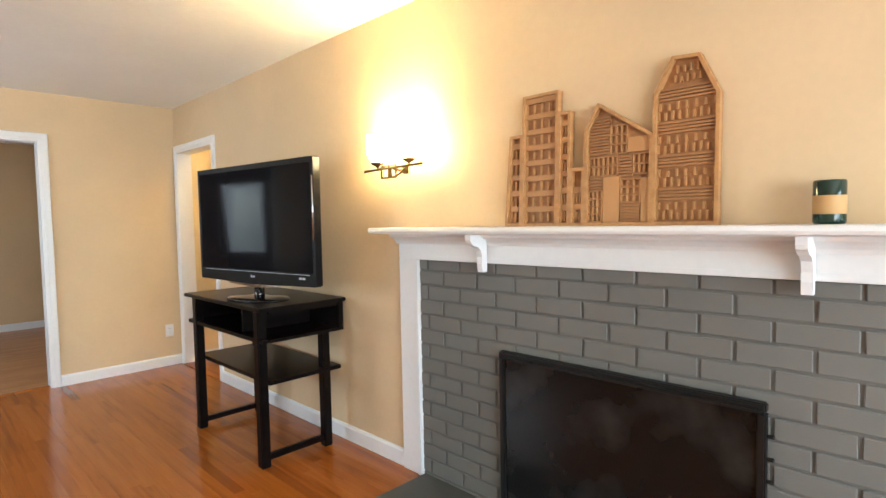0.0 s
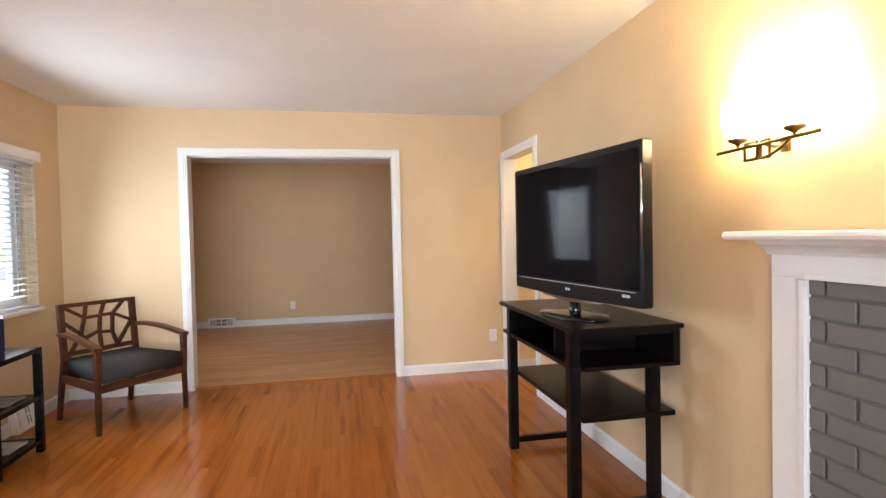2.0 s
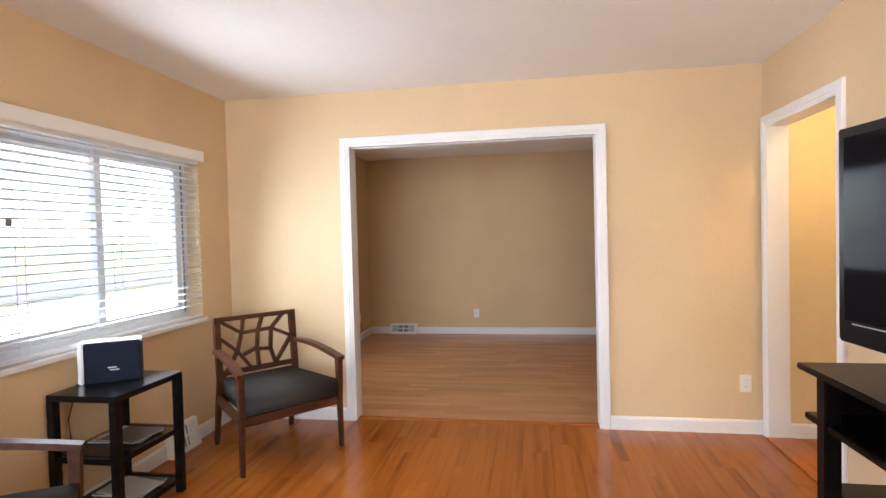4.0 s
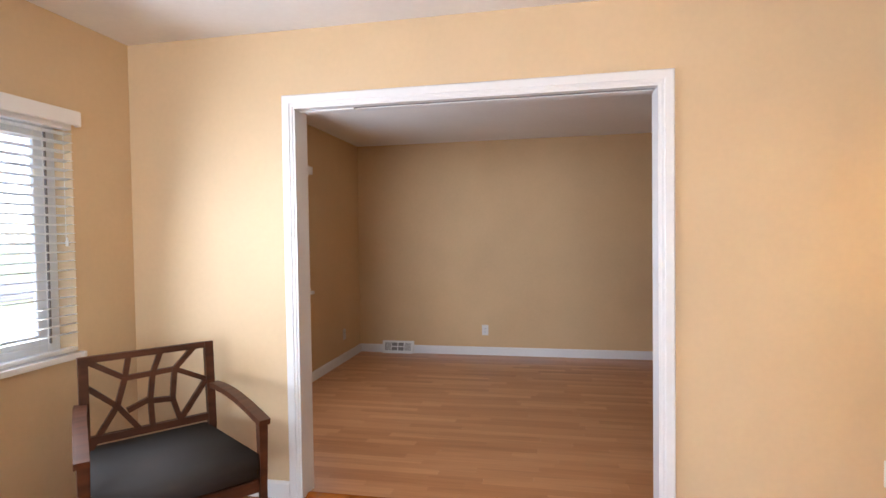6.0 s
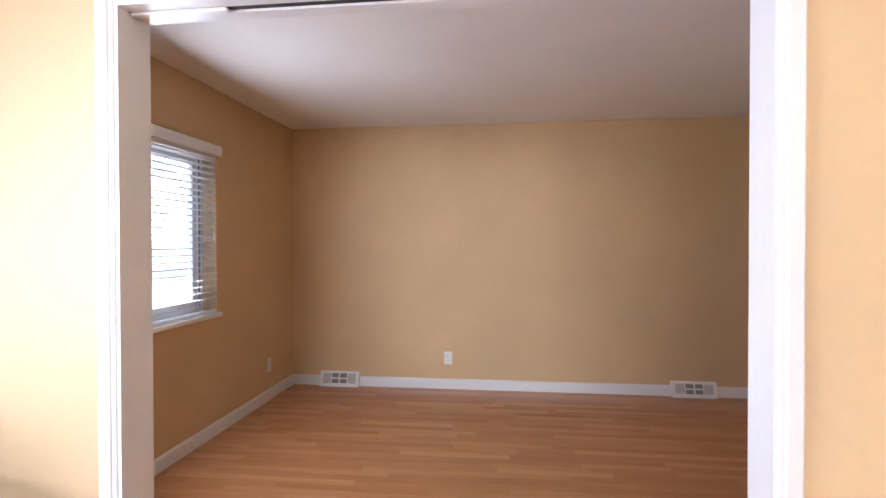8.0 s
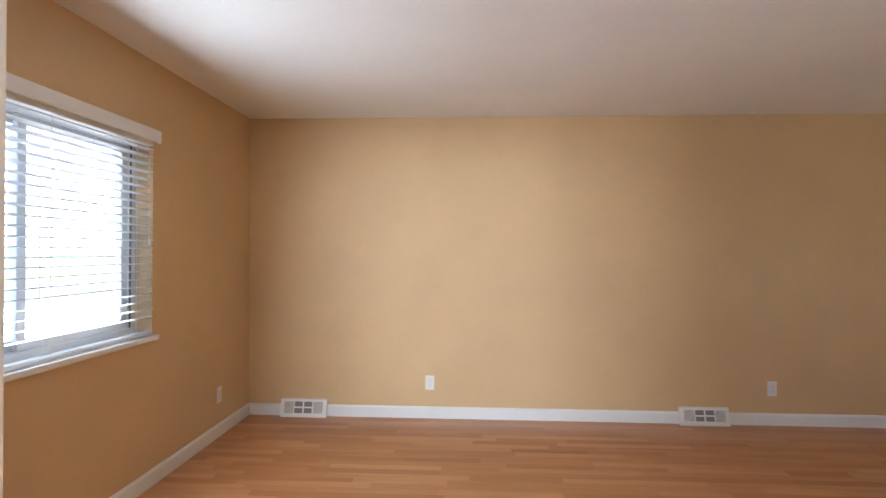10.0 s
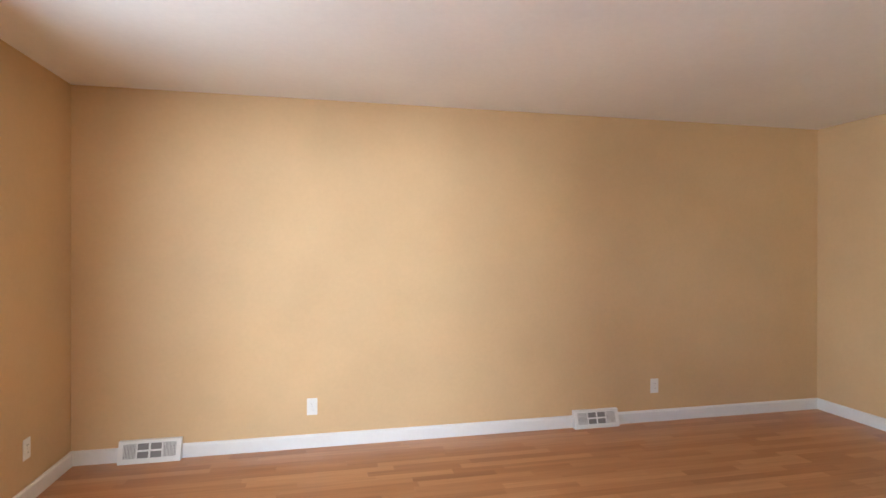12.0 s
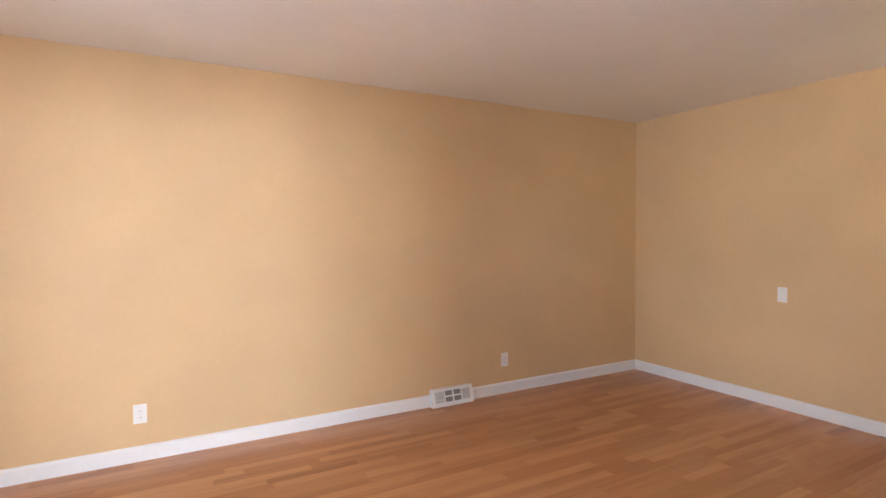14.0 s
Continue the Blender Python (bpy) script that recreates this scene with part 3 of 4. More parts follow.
def skyline(outline, cuts):
    """One block of the skyline: back board, raised rim, then what fills it."""
    part("back_board", prism(outline, ap, 0.0, 0.010), ARTDARK, art)
    n = len(outline)
    cu = sum(p[0] for p in outline) / n
    cv = sum(p[1] for p in outline) / n
    bm = bmesh.new()
    for i in range(n):
        (u0, v0), (u1, v1) = outline[i], outline[(i + 1) % n]
        t = Vector((u1 - u0, v1 - v0)).normalized()
        nrm = Vector((-t.y, t.x))
        if nrm.dot(Vector((cu - (u0 + u1) / 2, cv - (v0 + v1) / 2))) < 0:
            nrm = -nrm
        o = nrm * 0.006
        strip(u0 + o.x, v0 + o.y, u1 + o.x, v1 + o.y, 0.0118, 0.0101, 0.0315 + 0.0004 * i, bm)
    part("rim", bm, ARTWOOD, art)
    def bar(nm, ua, ub, va, vb, d):
        ob = new(nm, peg if nm != "lath" else lath)
        ob.parent = art
        ob.matrix_basis = Matrix.Translation((0.032 - (0.0101 + d) / 2, -(ua + ub) / 2, (va + vb) / 2)) @ Matrix.Diagonal((d - 0.0101, ub - ua, vb - va, 1))

    for kind, u0, u1, v0, v1, k in cuts:
        if kind == "lap":                      # thin horizontal laths
            m = max(2, int((v1 - v0) / 0.0105))
            for i in range(m):
                z = v0 + (v1 - v0) * (i + 0.5) / m
                bar("lath", u0, u1, z - 0.0038, z + 0.0038, 0.021 + 0.0015 * (i % 2))
        elif kind == "win":                    # a row of upright bars, gaps read as windows
            for i in range(k + 1):
                u = u0 + (u1 - u0) * i / k
                bar("window_bar", u - 0.0035, u + 0.0035, v0, v1 - random.uniform(0.0, 0.3) * (v1 - v0) * (i % 2), 0.0205)
        elif kind == "grid":
            for i in range(k + 1):
                u = u0 + (u1 - u0) * i / k
                bar("window_bar", u - 0.003, u + 0.003, v0, v1, 0.020)
            rows = max(1, int((v1 - v0) / 0.026))
            for i in range(rows + 1):
                z = v0 + (v1 - v0) * i / rows
                bar("lath", u0, u1, z - 0.0035, z + 0.0035, 0.0215)
        else:                                  # plain flat block
            bar("flat_block", u0, u1, v0, v1, 0.022)


def floors_of(u0, u1, top, pitch, wins):
    out = []
    z = 0.02
    while z + pitch < top:
        out.append(("win", u0, u1, z, z + pitch * 0.62, wins))
        out.append(("flat", u0, u1, z + pitch * 0.64, z + pitch * 0.97, 0))
        z += pitch
    return out


skyline([(0.0, 0.0), (0.085, 0.0), (0.085, 0.38), (0.02, 0.38)], floors_of(0.022, 0.073, 0.36, 0.066, 2))
skyline([(0.085, 0.0), (0.255, 0.0), (0.255, 0.535), (0.085, 0.535)], floors_of(0.098, 0.242, 0.53, 0.063, 4))
skyline([(0.255, 0.0), (0.31, 0.0), (0.31, 0.445), (0.255, 0.445)], floors_of(0.268, 0.298, 0.43, 0.066, 2))
skyline([(0.31, 0.0), (0.372, 0.0), (0.372, 0.222), (0.31, 0.222)], floors_of(0.323, 0.36, 0.21, 0.066, 3))
skyline([(0.372, 0.0), (0.632, 0.0), (0.632, 0.318), (0.424, 0.455), (0.372, 0.355)],
        [("lap", 0.386, 0.468, 0.262, 0.405, 0), ("grid", 0.472, 0.535, 0.262, 0.365, 3), ("flat", 0.540, 0.618, 0.262, 0.315, 0),
         ("grid", 0.386, 0.50, 0.185, 0.255, 6), ("lap", 0.505, 0.555, 0.175, 0.255, 0), ("grid", 0.56, 0.618, 0.185, 0.255, 3),
         ("lap", 0.386, 0.445, 0.135, 0.180, 0), ("grid", 0.386, 0.44, 0.015, 0.13, 3), ("flat", 0.446, 0.508, 0.015, 0.180, 0),
         ("grid", 0.514, 0.585, 0.085, 0.168, 3), ("lap", 0.514, 0.585, 0.015, 0.078, 0), ("flat", 0.590, 0.618, 0.015, 0.168, 0)])
tall = [(0.632, 0.0), (0.845, 0.0), (0.845, 0.425), (0.782, 0.558), (0.692, 0.565), (0.632, 0.445)]
cuts = []
for i in range(4):
    z = 0.02 + 0.112 * i
    cuts += [("win", 0.646, 0.832, z, z + 0.030, 8), ("win", 0.650, 0.828, z + 0.034, z + 0.058, 6), ("lap", 0.646, 0.832, z + 0.064, z + 0.108, 0)]
cuts += [("win", 0.70, 0.78, 0.478, 0.502, 4), ("win", 0.706, 0.772, 0.510, 0.535, 3)]
skyline(tall, cuts)
part("base_ledge", box(-0.002, 0.034, -0.846, 0.0, -0.0, 0.010, 0.002), ARTWOOD, art)

candle = thing("candle_jar", pose(2.415, 0.575, 1.3005), "dark green glass candle jar with a kraft paper label band", "candle")
part("jar", lathe([(0.034, 0), (0.038, 0.003), (0.039, 0.01), (0.039, 0.116), (0.037, 0.121), (0.035, 0.121), (0.035, 0.09), (0.0, 0.09)][:-1], 32), GREEN, candle, smooth=True)
part("label_band", lathe([(0.0393, 0.028), (0.0397, 0.029), (0.0397, 0.078), (0.0393, 0.079)], 32), LABEL, candle, "tan kraft paper band", smooth=True)

# ---- wall lamp ----
sc = thing("wall_sconce", pose(XR, 2.40, 1.60), "bronze twin-arm wall sconce with two lit glass shades", "wall lamp")
part("wall_plate", box(-0.012, -0.001, -0.022, 0.022, -0.022, 0.028, 0.004), BRONZE, sc)
part("stem", sweep([(-0.014, 0, 0.0), (-0.05, 0, -0.004), (-0.09, 0, 0.002)], 0.014, 0.014, sides=8), BRONZE, sc)
part("cross_bar", sweep([(-0.09, 0.235, 0.004), (-0.09, -0.215, 0.010)], 0.014, 0.014, sides=8), BRONZE, sc, smooth=True)
for y0, y1 in ((0.095, 0.035), (0.02, -0.02)):
    bm = sweep([(-0.09, y0, 0.012), (-0.09, y0, -0.042)], 0.012, 0.012, sides=6)
    sweep([(-0.09, y0, -0.042), (-0.09, y1, -0.042)], 0.012, 0.012, sides=6, bm=bm)
    sweep([(-0.09, y1, -0.042), (-0.09, y1, 0.022)], 0.012, 0.012, sides=6, bm=bm)
    sweep([(-0.09, y1, 0.022), (-0.09, y0, 0.018)], 0.012, 0.012, sides=6, bm=bm)
    part("square_loop", bm, BRONZE, sc)
arc = [(-0.09, 0.03 - 0.14 * i / 8, -0.042 + 0.05 * (i / 8) ** 2) for i in range(9)]
part("curved_arm", sweep(arc, 0.012, 0.012, sides=6), BRONZE, sc, smooth=True)
for yy in (0.128, -0.122):
    cup = part("cup", lathe([(0.004, 0.004), (0.006, 0.018), (0.012, 0.024), (0.031, 0.033), (0.035, 0.042), (0.032, 0.044)], 20, at=(-0.09, yy, 0.0)), BRONZE, sc, smooth=True)
    sh = part("shade", lathe([(0.024, 0.046), (0.040, 0.060), (0.052, 0.090), (0.056, 0.130), (0.053, 0.165), (0.050, 0.185), (0.046, 0.186), (0.049, 0.165), (0.052, 0.13), (0.048, 0.092), (0.036, 0.064), (0.022, 0.052)], 24, at=(-0.09, yy, 0.0)), SHADE, sc, "glowing warm white glass shade", smooth=True)
    part("bulb", lathe([(0.010, 0.0525), (0.012, 0.075), (0.022, 0.100), (0.024, 0.118), (0.016, 0.136), (0.005, 0.142)], 16, at=(-0.09, yy, 0.0)), FILAMENT, sc, "bright warm lamp bulb", smooth=True)

# ---- television on its table ----
tab = thing("media_table", pose(0, 0, 0), "espresso brown wooden console table with an open box and lower shelf", "table")
TX0, TX1, TY0, TY1, TZ = 1.928, 2.455, 2.955, 3.985, 0.885
part("tabletop", box(TX0 - 0.012, TX1 + 0.012, TY0 - 0.014, TY1 + 0.014, TZ - 0.022, TZ, 0.004), ESPRESSO, tab)
for p0, p1 in ((TY0 + 0.002, 2.9895), (3.0425, 3.8395), (3.8925, TY1 - 0.002)):
    part("front_rail", box(TX0 + 0.006, TX0 + 0.044, p0, p1, TZ - 0.195, TZ - 0.172, 0.003), ESPRESSO, tab)
part("back_panel", box(TX1 - 0.034, TX1, TY0 + 0.001, TY1 - 0.001, TZ - 0.195, TZ - 0.0225, 0.002), ESPRESSO, tab)
part("box_floor", box(TX0 + 0.053, TX1 - 0.0345, TY0, TY1, TZ - 0.195, TZ - 0.177, 0.002), ESPRESSO, tab)
part("box_divider", box(TX0 + 0.053, TX1 - 0.0345, TY0 + 0.32, TY0 + 0.338, TZ - 0.1765, TZ - 0.0225), ESPRESSO, tab)
part("end_panel", box(TX0 + 0.053, TX1 - 0.0345, TY1 - 0.018, TY1, TZ - 0.1765, TZ - 0.0225), ESPRESSO, tab)
for lx, z1 in ((TX0, TZ - 0.0225), (2.325, TZ - 0.1955)):
    for ly in (2.99, 3.84):
        part("leg", box(lx, lx + 0.052, ly, ly + 0.052, 0, z1, 0.004), ESPRESSO, tab)
part("top_rail", box(TX0 + 0.053, TX1 - 0.0345, TY0 + 0.006, TY0 + 0.024, TZ - 0.045, TZ - 0.0225, 0.002), ESPRESSO, tab)
part("lower_shelf", box(TX0 + 0.053, 2.445, 2.98, 3.95, 0.452, 0.476, 0.003), ESPRESSO, tab)
for ly in (3.001, 3.851):
    part("stretcher", box(TX0 + 0.0525, 2.3245, ly, ly + 0.03, 0.035, 0.068, 0.003), ESPRESSO, tab)

TVW, TVH, TVB = 1.145, 0.705, 0.978
tv = thing("television", pose(2.088, 3.31, TZ) @ pose(0, 0, 0, 0, 0, -82.5), "gloss black flat-screen television on a swivel stand", "television")
z0 = TVB - TZ
bezel = prism([(-TVW / 2, z0 + 0.022), (-TVW / 2 + 0.010, z0 + 0.012), (-0.18, z0 + 0.004), (0, z0), (0.18, z0 + 0.004), (TVW / 2 - 0.010, z0 + 0.012), (TVW / 2, z0 + 0.022), (TVW / 2, z0 + TVH - 0.006), (TVW / 2 - 0.006, z0 + TVH), (-TVW / 2 + 0.006, z0 + TVH), (-TVW / 2, z0 + TVH - 0.006)], lambda u, v, a: (u, a, v), -0.022, 0.022)
body = part("bezel", soften(bezel, 0.006, 3, 40), PLASTIC, tv)
part("rear_housing", box(-0.40, 0.40, 0.0225, 0.075, z0 + 0.07, z0 + TVH - 0.06, 0.02), PLASTIC, tv)
part("display", box(-TVW / 2 + 0.026, TVW / 2 - 0.026, -0.0245, -0.0225, z0 + 0.085, z0 + TVH - 0.03), SCREEN, tv, "switched-off dark glossy screen")
part("trim_line", box(-TVW / 2 + 0.06, TVW / 2 - 0.05, -0.0250, -0.0225, z0 + 0.0735, z0 + 0.0760), SILVER, tv)
part("logo", lathe([(0.0085, 0), (0.0085, 0.001), (0.006, 0.0015)], 16), SILVER, tv).matrix_basis = pose(-0.012, -0.0222, z0 + 0.045, 90, 0, 0)
part("logo_bar", box(0.002, 0.022, -0.0240, -0.0223, z0 + 0.040, z0 + 0.050, 0.0005), SILVER, tv)
for k in range(2):
    part("badge", box(TVW / 2 - 0.14 + 0.028 * k, TVW / 2 - 0.117 + 0.028 * k, -0.0240, -0.0223, z0 + 0.048, z0 + 0.060, 0.0005), SILVER, tv)
# window highlight on the bezel edge, modelled as a chrome strip
part("edge_highlight", sweep([(TVW / 2 - 0.010, -0.0225, z0 + 0.26), (TVW / 2 - 0.010, -0.0225, z0 + TVH - 0.10)], 0.009, 0.009, sides=10), CHROME, tv, "chrome strip standing in for a highlight on the bezel edge", smooth=True)
part("lower_lip", prism([(-0.26, z0 + 0.004), (0, z0 - 0.004), (0.26, z0 + 0.004), (0.26, z0 - 0.004), (0, z0 - 0.020), (-0.26, z0 - 0.004)][::1], lambda u, v, a: (u, a, v), -0.018, 0.002), CHROME, tv, "clear silver lower lip")
part("neck", lathe([(0.034, 0.014), (0.030, 0.03), (0.030, z0 - 0.005)], 24, at=(0, 0.02, 0)), PIANO, tv, smooth=True)
base = lathe([(0.225, 0.0), (0.235, 0.004), (0.23, 0.010), (0.12, 0.016), (0.05, 0.020)], 48)
for v in base.verts:
    v.co.y = v.co.y * 0.62 + 0.01
part("stand_base", base, PIANO, tv, smooth=True)


# ---- armchairs ----
LATTICE = [(0.06, 0.89, 0.29, 0.69), (0.33, 0.97, 0.29, 0.69), (0.29, 0.69, 0.52, 0.70), (0.60, 0.97, 0.52, 0.70), (0.52, 0.70, 0.71, 0.71),
           (0.91, 0.97, 0.71, 0.71), (0.71, 0.71, 0.95, 0.55), (0.29, 0.69, 0.22, 0.38), (0.05, 0.58, 0.22, 0.38), (0.22, 0.38, 0.05, 0.04),
           (0.22, 0.38, 0.40, 0.05), (0.31, 0.31, 0.49, 0.40), (0.52, 0.70, 0.49, 0.40), (0.49, 0.37, 0.68, 0.35), (0.71, 0.71, 0.68, 0.35),
           (0.68, 0.35, 0.74, 0.07), (0.95, 0.44, 0.74, 0.07), (0.49, 0.40, 0.50, 0.05)]


def armchair(m, label):
    ch = thing("armchair", m, label, "chair", "matching armchairs")
    W, Y0, Y1 = 0.322, -0.285, 0.285
    BZ0, BZ1, BY0, BY1 = 0.475, 0.858, 0.235, 0.275
    WB = 0.264
    for s in (-1, 1):
        part("front_leg", soften(sweep([(s * (W + 0.004), Y0 - 0.004, 0.0), (s * W, Y0, 0.30), (s * W, Y0 - 0.004, 0.44), (s * W, Y0 - 0.004, 0.575)], 0.024, 0.028, up=(0, 1, 0), taper=1.55), 0.004), WALNUT, ch)
        back = [(s * WB, Y1 + 0.05, 0.0), (s * WB, Y1, 0.26), (s * WB, BY0, 0.45), (s * WB, BY1, BZ1)]
        part("back_post", soften(sweep(back, 0.028, 0.030, up=(0, 1, 0), taper=1.4), 0.004), WALNUT, ch)
        arm = []
        for i in range(13):
            f = i / 12
            x = WB + 0.012 + (W + 0.004 - WB - 0.012) * f ** 0.8
            arm.append((s * x, BY0 + 0.02 - f * (BY0 + 0.02 - Y0 + 0.03), 0.584 + 0.062 * math.sin(math.pi * (1 - f) * 0.62)))
        part("arm", soften(sweep(arm, 0.050, 0.026), 0.006), WALNUT, ch)
        part("side_rail", sweep([(s * (W - 0.004), Y0 + 0.021, 0.318), (s * (WB + 0.004), Y1 - 0.02, 0.318)], 0.022, 0.056), WALNUT, ch)
    part("front_rail", box(-W + 0.019, W - 0.019, Y0 - 0.012, Y0 + 0.014, 0.282, 0.338, 0.004), WALNUT, ch)
    part("rear_rail", box(-WB + 0.016, WB - 0.016, Y1 - 0.035, Y1 - 0.013, 0.290, 0.345, 0.003), WALNUT, ch)
    seat = prism([(-W + 0.021, Y0 - 0.016), (W - 0.021, Y0 - 0.016), (WB - 0.019, Y1 - 0.012), (-WB + 0.019, Y1 - 0.012)], lambda u, v, a: (u, v, a), 0.347, 0.452)
    part("seat_cushion", soften(seat, 0.014, 3), FABRIC, ch, "charcoal grey upholstered seat", smooth=True)

    def bp(u, v, d):
        x = (u - 0.5) * (2 * WB - 0.03)
        return (x, BY0 + 0.028 * 0 + (BY1 - BY0) * v + d, BZ0 + (BZ1 - BZ0) * v)
    for v0, v1, nm in ((0.0, 0.085, "bottom_rail"), (0.925, 1.0, "top_rail")):
        part(nm, soften(prism([(0, v0), (1, v0), (1, v1), (0, v1)], bp, -0.013, 0.013), 0.002, 1), WALNUT, ch)
    bw, hh = 2 * WB - 0.03, BZ1 - BZ0
    for k, (u0, v0, u1, v1) in enumerate(LATTICE):
        a, b = Vector((u0 * bw, v0 * hh)), Vector((u1 * bw, v1 * hh))
        t = (b - a).normalized()
        n = Vector((-t.y, t.x)) * 0.0115
        a, b = a - t * 0.006, b + t * 0.006
        for e, f in ((a, b), (b, a)):
            if e.x < 0.07 * bw or e.x > 0.93 * bw:
                goal = 0.004 * bw if e.x < 0.5 * bw else 0.996 * bw
                e += (f - e) * ((goal - e.x) / (f.x - e.x))
        pts = [((p.x) / bw, (p.y) / hh) for p in (a + n, b + n, b - n, a - n)]
        dd = 0.0105 + 0.00012 * k
        part("lattice_bar", prism(pts, bp, -dd, dd), WALNUT, ch)
    return ch


armchair(pose(-0.70, 5.165, 0, 0, 0, 50.6), "walnut-stained armchair with lattice back and charcoal seat, in a corner")
armchair(pose(-0.90, 3.29, 0, 0, 0, 115), "walnut-stained armchair with lattice back and charcoal seat, beside side table")

# ---- side table with radio and magazines ----
SX0, SX1, SY0, SY1, SZ = -1.292, -0.918, 4.075, 4.555, 0.66
st = thing("side_table", pose(0, 0, 0), "black lacquered three-tier side table under the window", "side table")
part("tabletop", box(SX0, SX1, SY0, SY1, SZ - 0.03, SZ, 0.003), BLACKWOOD, st)
for lx in (SX0, SX1 - 0.04):
    for ly in (SY0, SY1 - 0.04):
        part("leg", box(lx, lx + 0.04, ly, ly + 0.04, 0, SZ - 0.0305, 0.003), BLACKWOOD, st)
for zz in (0.335, 0.06):
    part("shelf", box(SX0 + 0.005, SX1 - 0.005, SY0 + 0.041, SY1 - 0.041, zz, zz + 0.028, 0.002), BLACKWOOD, st)
    for ly in (SY0 + 0.006, SY1 - 0.036):
        part("shelf_rail", box(SX0 + 0.0405, SX1 - 0.0405, ly, ly + 0.03, zz, zz + 0.028, 0.002), BLACKWOOD, st)

rad = thing("speaker_dock", pose(-1.165, 4.355, SZ, 0, 0, 33), "blue-black speaker dock with pale silver sides on the side table", "radio")
part("cabinet", box(-0.125, 0.13, -0.045, 0.05, 0.001, 0.206, 0.008), NAVY, rad)
part("side_panel", box(-0.150, -0.1255, -0.050, 0.055, 0.001, 0.212, 0.006), SILVER, rad, "pale silver end panel")
part("top_edge", box(-0.125, 0.13, -0.043, 0.048, 0.2065, 0.212, 0.002), SILVER, rad, "thin silver top edge")
for k in range(2):
    part("logo_bar", box(-0.012 - 0.01 * k, 0.030 - 0.01 * k, -0.0468, -0.0452, 0.062 + 0.012 * k, 0.067 + 0.012 * k), SILVER, rad)
part("foot", box(-0.11, 0.11, -0.03, 0.04, 0.0, 0.0012), PLASTIC, rad)
cab = thing("power_cable", pose(0, 0, 0), "thin black cable hanging behind the side table", "cable")
bm = sweep([(-1.17, 4.40, 0.664), (-1.235, 4.295, 0.664), (-1.290, 4.265, 0.664), (-1.3005, 4.255, 0.655), (-1.3005, 4.235, 0.58), (-1.3005, 4.205, 0.50), (-1.3005, 4.215, 0.40), (-1.3005, 4.255, 0.25), (-1.3005, 4.275, 0.096)], 0.006, 0.006, sides=6)
part("wire", bm, PLASTIC, cab, smooth=True)


def magazine(x, y, z, turn, w, h, thick, cover, label):
    mg = thing("magazine", pose(x, y, z, 0, 0, turn), label, "magazine", "magazines on the side table")
    part("pages", box(-w / 2 + 0.002, w / 2 - 0.002, -h / 2 + 0.002, h / 2 - 0.002, 0.0012, thick - 0.001), PAPER, mg)
    part("cover", box(-w / 2, w / 2, -h / 2, h / 2, thick - 0.0008, thick, 0), cover, mg)
    part("back_cover", box(-w / 2, w / 2, -h / 2, h / 2, 0.0002, 0.001), cover, mg)
    part("title_bar", box(-w / 2 + 0.01, w / 2 - 0.01, h / 2 - 0.04, h / 2 - 0.012, thick + 0.0001, thick + 0.0006), PAPER, mg)


magazine(-1.12, 4.37, 0.3635, 96, 0.21, 0.275, 0.008, COVER, "dark-covered magazine lying on the middle shelf")
magazine(-1.10, 4.36, 0.3720, 84, 0.20, 0.26, 0.007, COVER, "dark magazine with pale page edges on top of another")
magazine(-1.11, 4.37, 0.0885, 92, 0.21, 0.275, 0.010, COVER, "dark magazine lying on the bottom shelf")
magazine(-1.09, 4.35, 0.0990, 80, 0.19, 0.25, 0.006, PAPER, "pale-covered magazine on the bottom shelf")


decal = bmesh.new()
prism([(-0.017, -0.019), (0.017, -0.022), (0.019, 0.012), (0.006, 0.022), (-0.015, 0.015)], lambda u, v, a: (XL - 0.1435 + a, 4.078 + u, 1.483 + v), 0.0, 0.001, decal)
tagged(link("window_decal", decal, GRILLE), "small grey torn decal stuck on the window glass", "decal")


# ---- outlets, switch, registers ----
def plate(m, label, kind):
    ob = thing({"outlet": "wall_outlet", "switch": "light_switch"}[kind], m, label, kind, "white wall plates")
    part("cover_plate", box(-0.036, 0.036, -0.006, -0.0005, -0.058, 0.058, 0.0025), VENT, ob)
    if kind == "outlet":
        for zz in (-0.02, 0.02):
            sock = part("socket", box(-0.016, 0.016, -0.0085, -0.0062, zz - 0.013, zz + 0.013, 0.002), VENT, ob)
            for xx in (-0.006, 0.006):
                part("slot", box(xx - 0.001, xx + 0.001, -0.0092, -0.0087, zz - 0.004, zz + 0.004), DARK, sock)
    else:
        part("toggle", box(-0.005, 0.005, -0.018, -0.0062, -0.004, 0.010, 0.002), VENT, ob)
    for zz in ((0.0,) if kind == "outlet" else (-0.03, 0.03)):
        part("screw", lathe([(0.003, 0), (0.003, 0.001), (0.002, 0.0015)], 10), SILVER, ob).matrix_basis = pose(0, -0.006, zz, 90, 0, 0)
    return ob


plate(pose(0.232, YB, 0.285), "white duplex wall outlet low on the tan wall", "outlet")
plate(pose(2.926, YB, 0.285), "white duplex wall outlet low on the tan wall", "outlet")
plate(pose(XLD, 8.66, 0.30, 0, 0, 90), "white duplex wall outlet low beside the window", "outlet")
plate(pose(2.375, YO, 0.335), "white duplex wall outlet beside the hall doorway", "outlet")
plate(pose(XD, 7.78, 0.878, 0, 0, -90), "white light switch plate on the plain end wall", "switch")


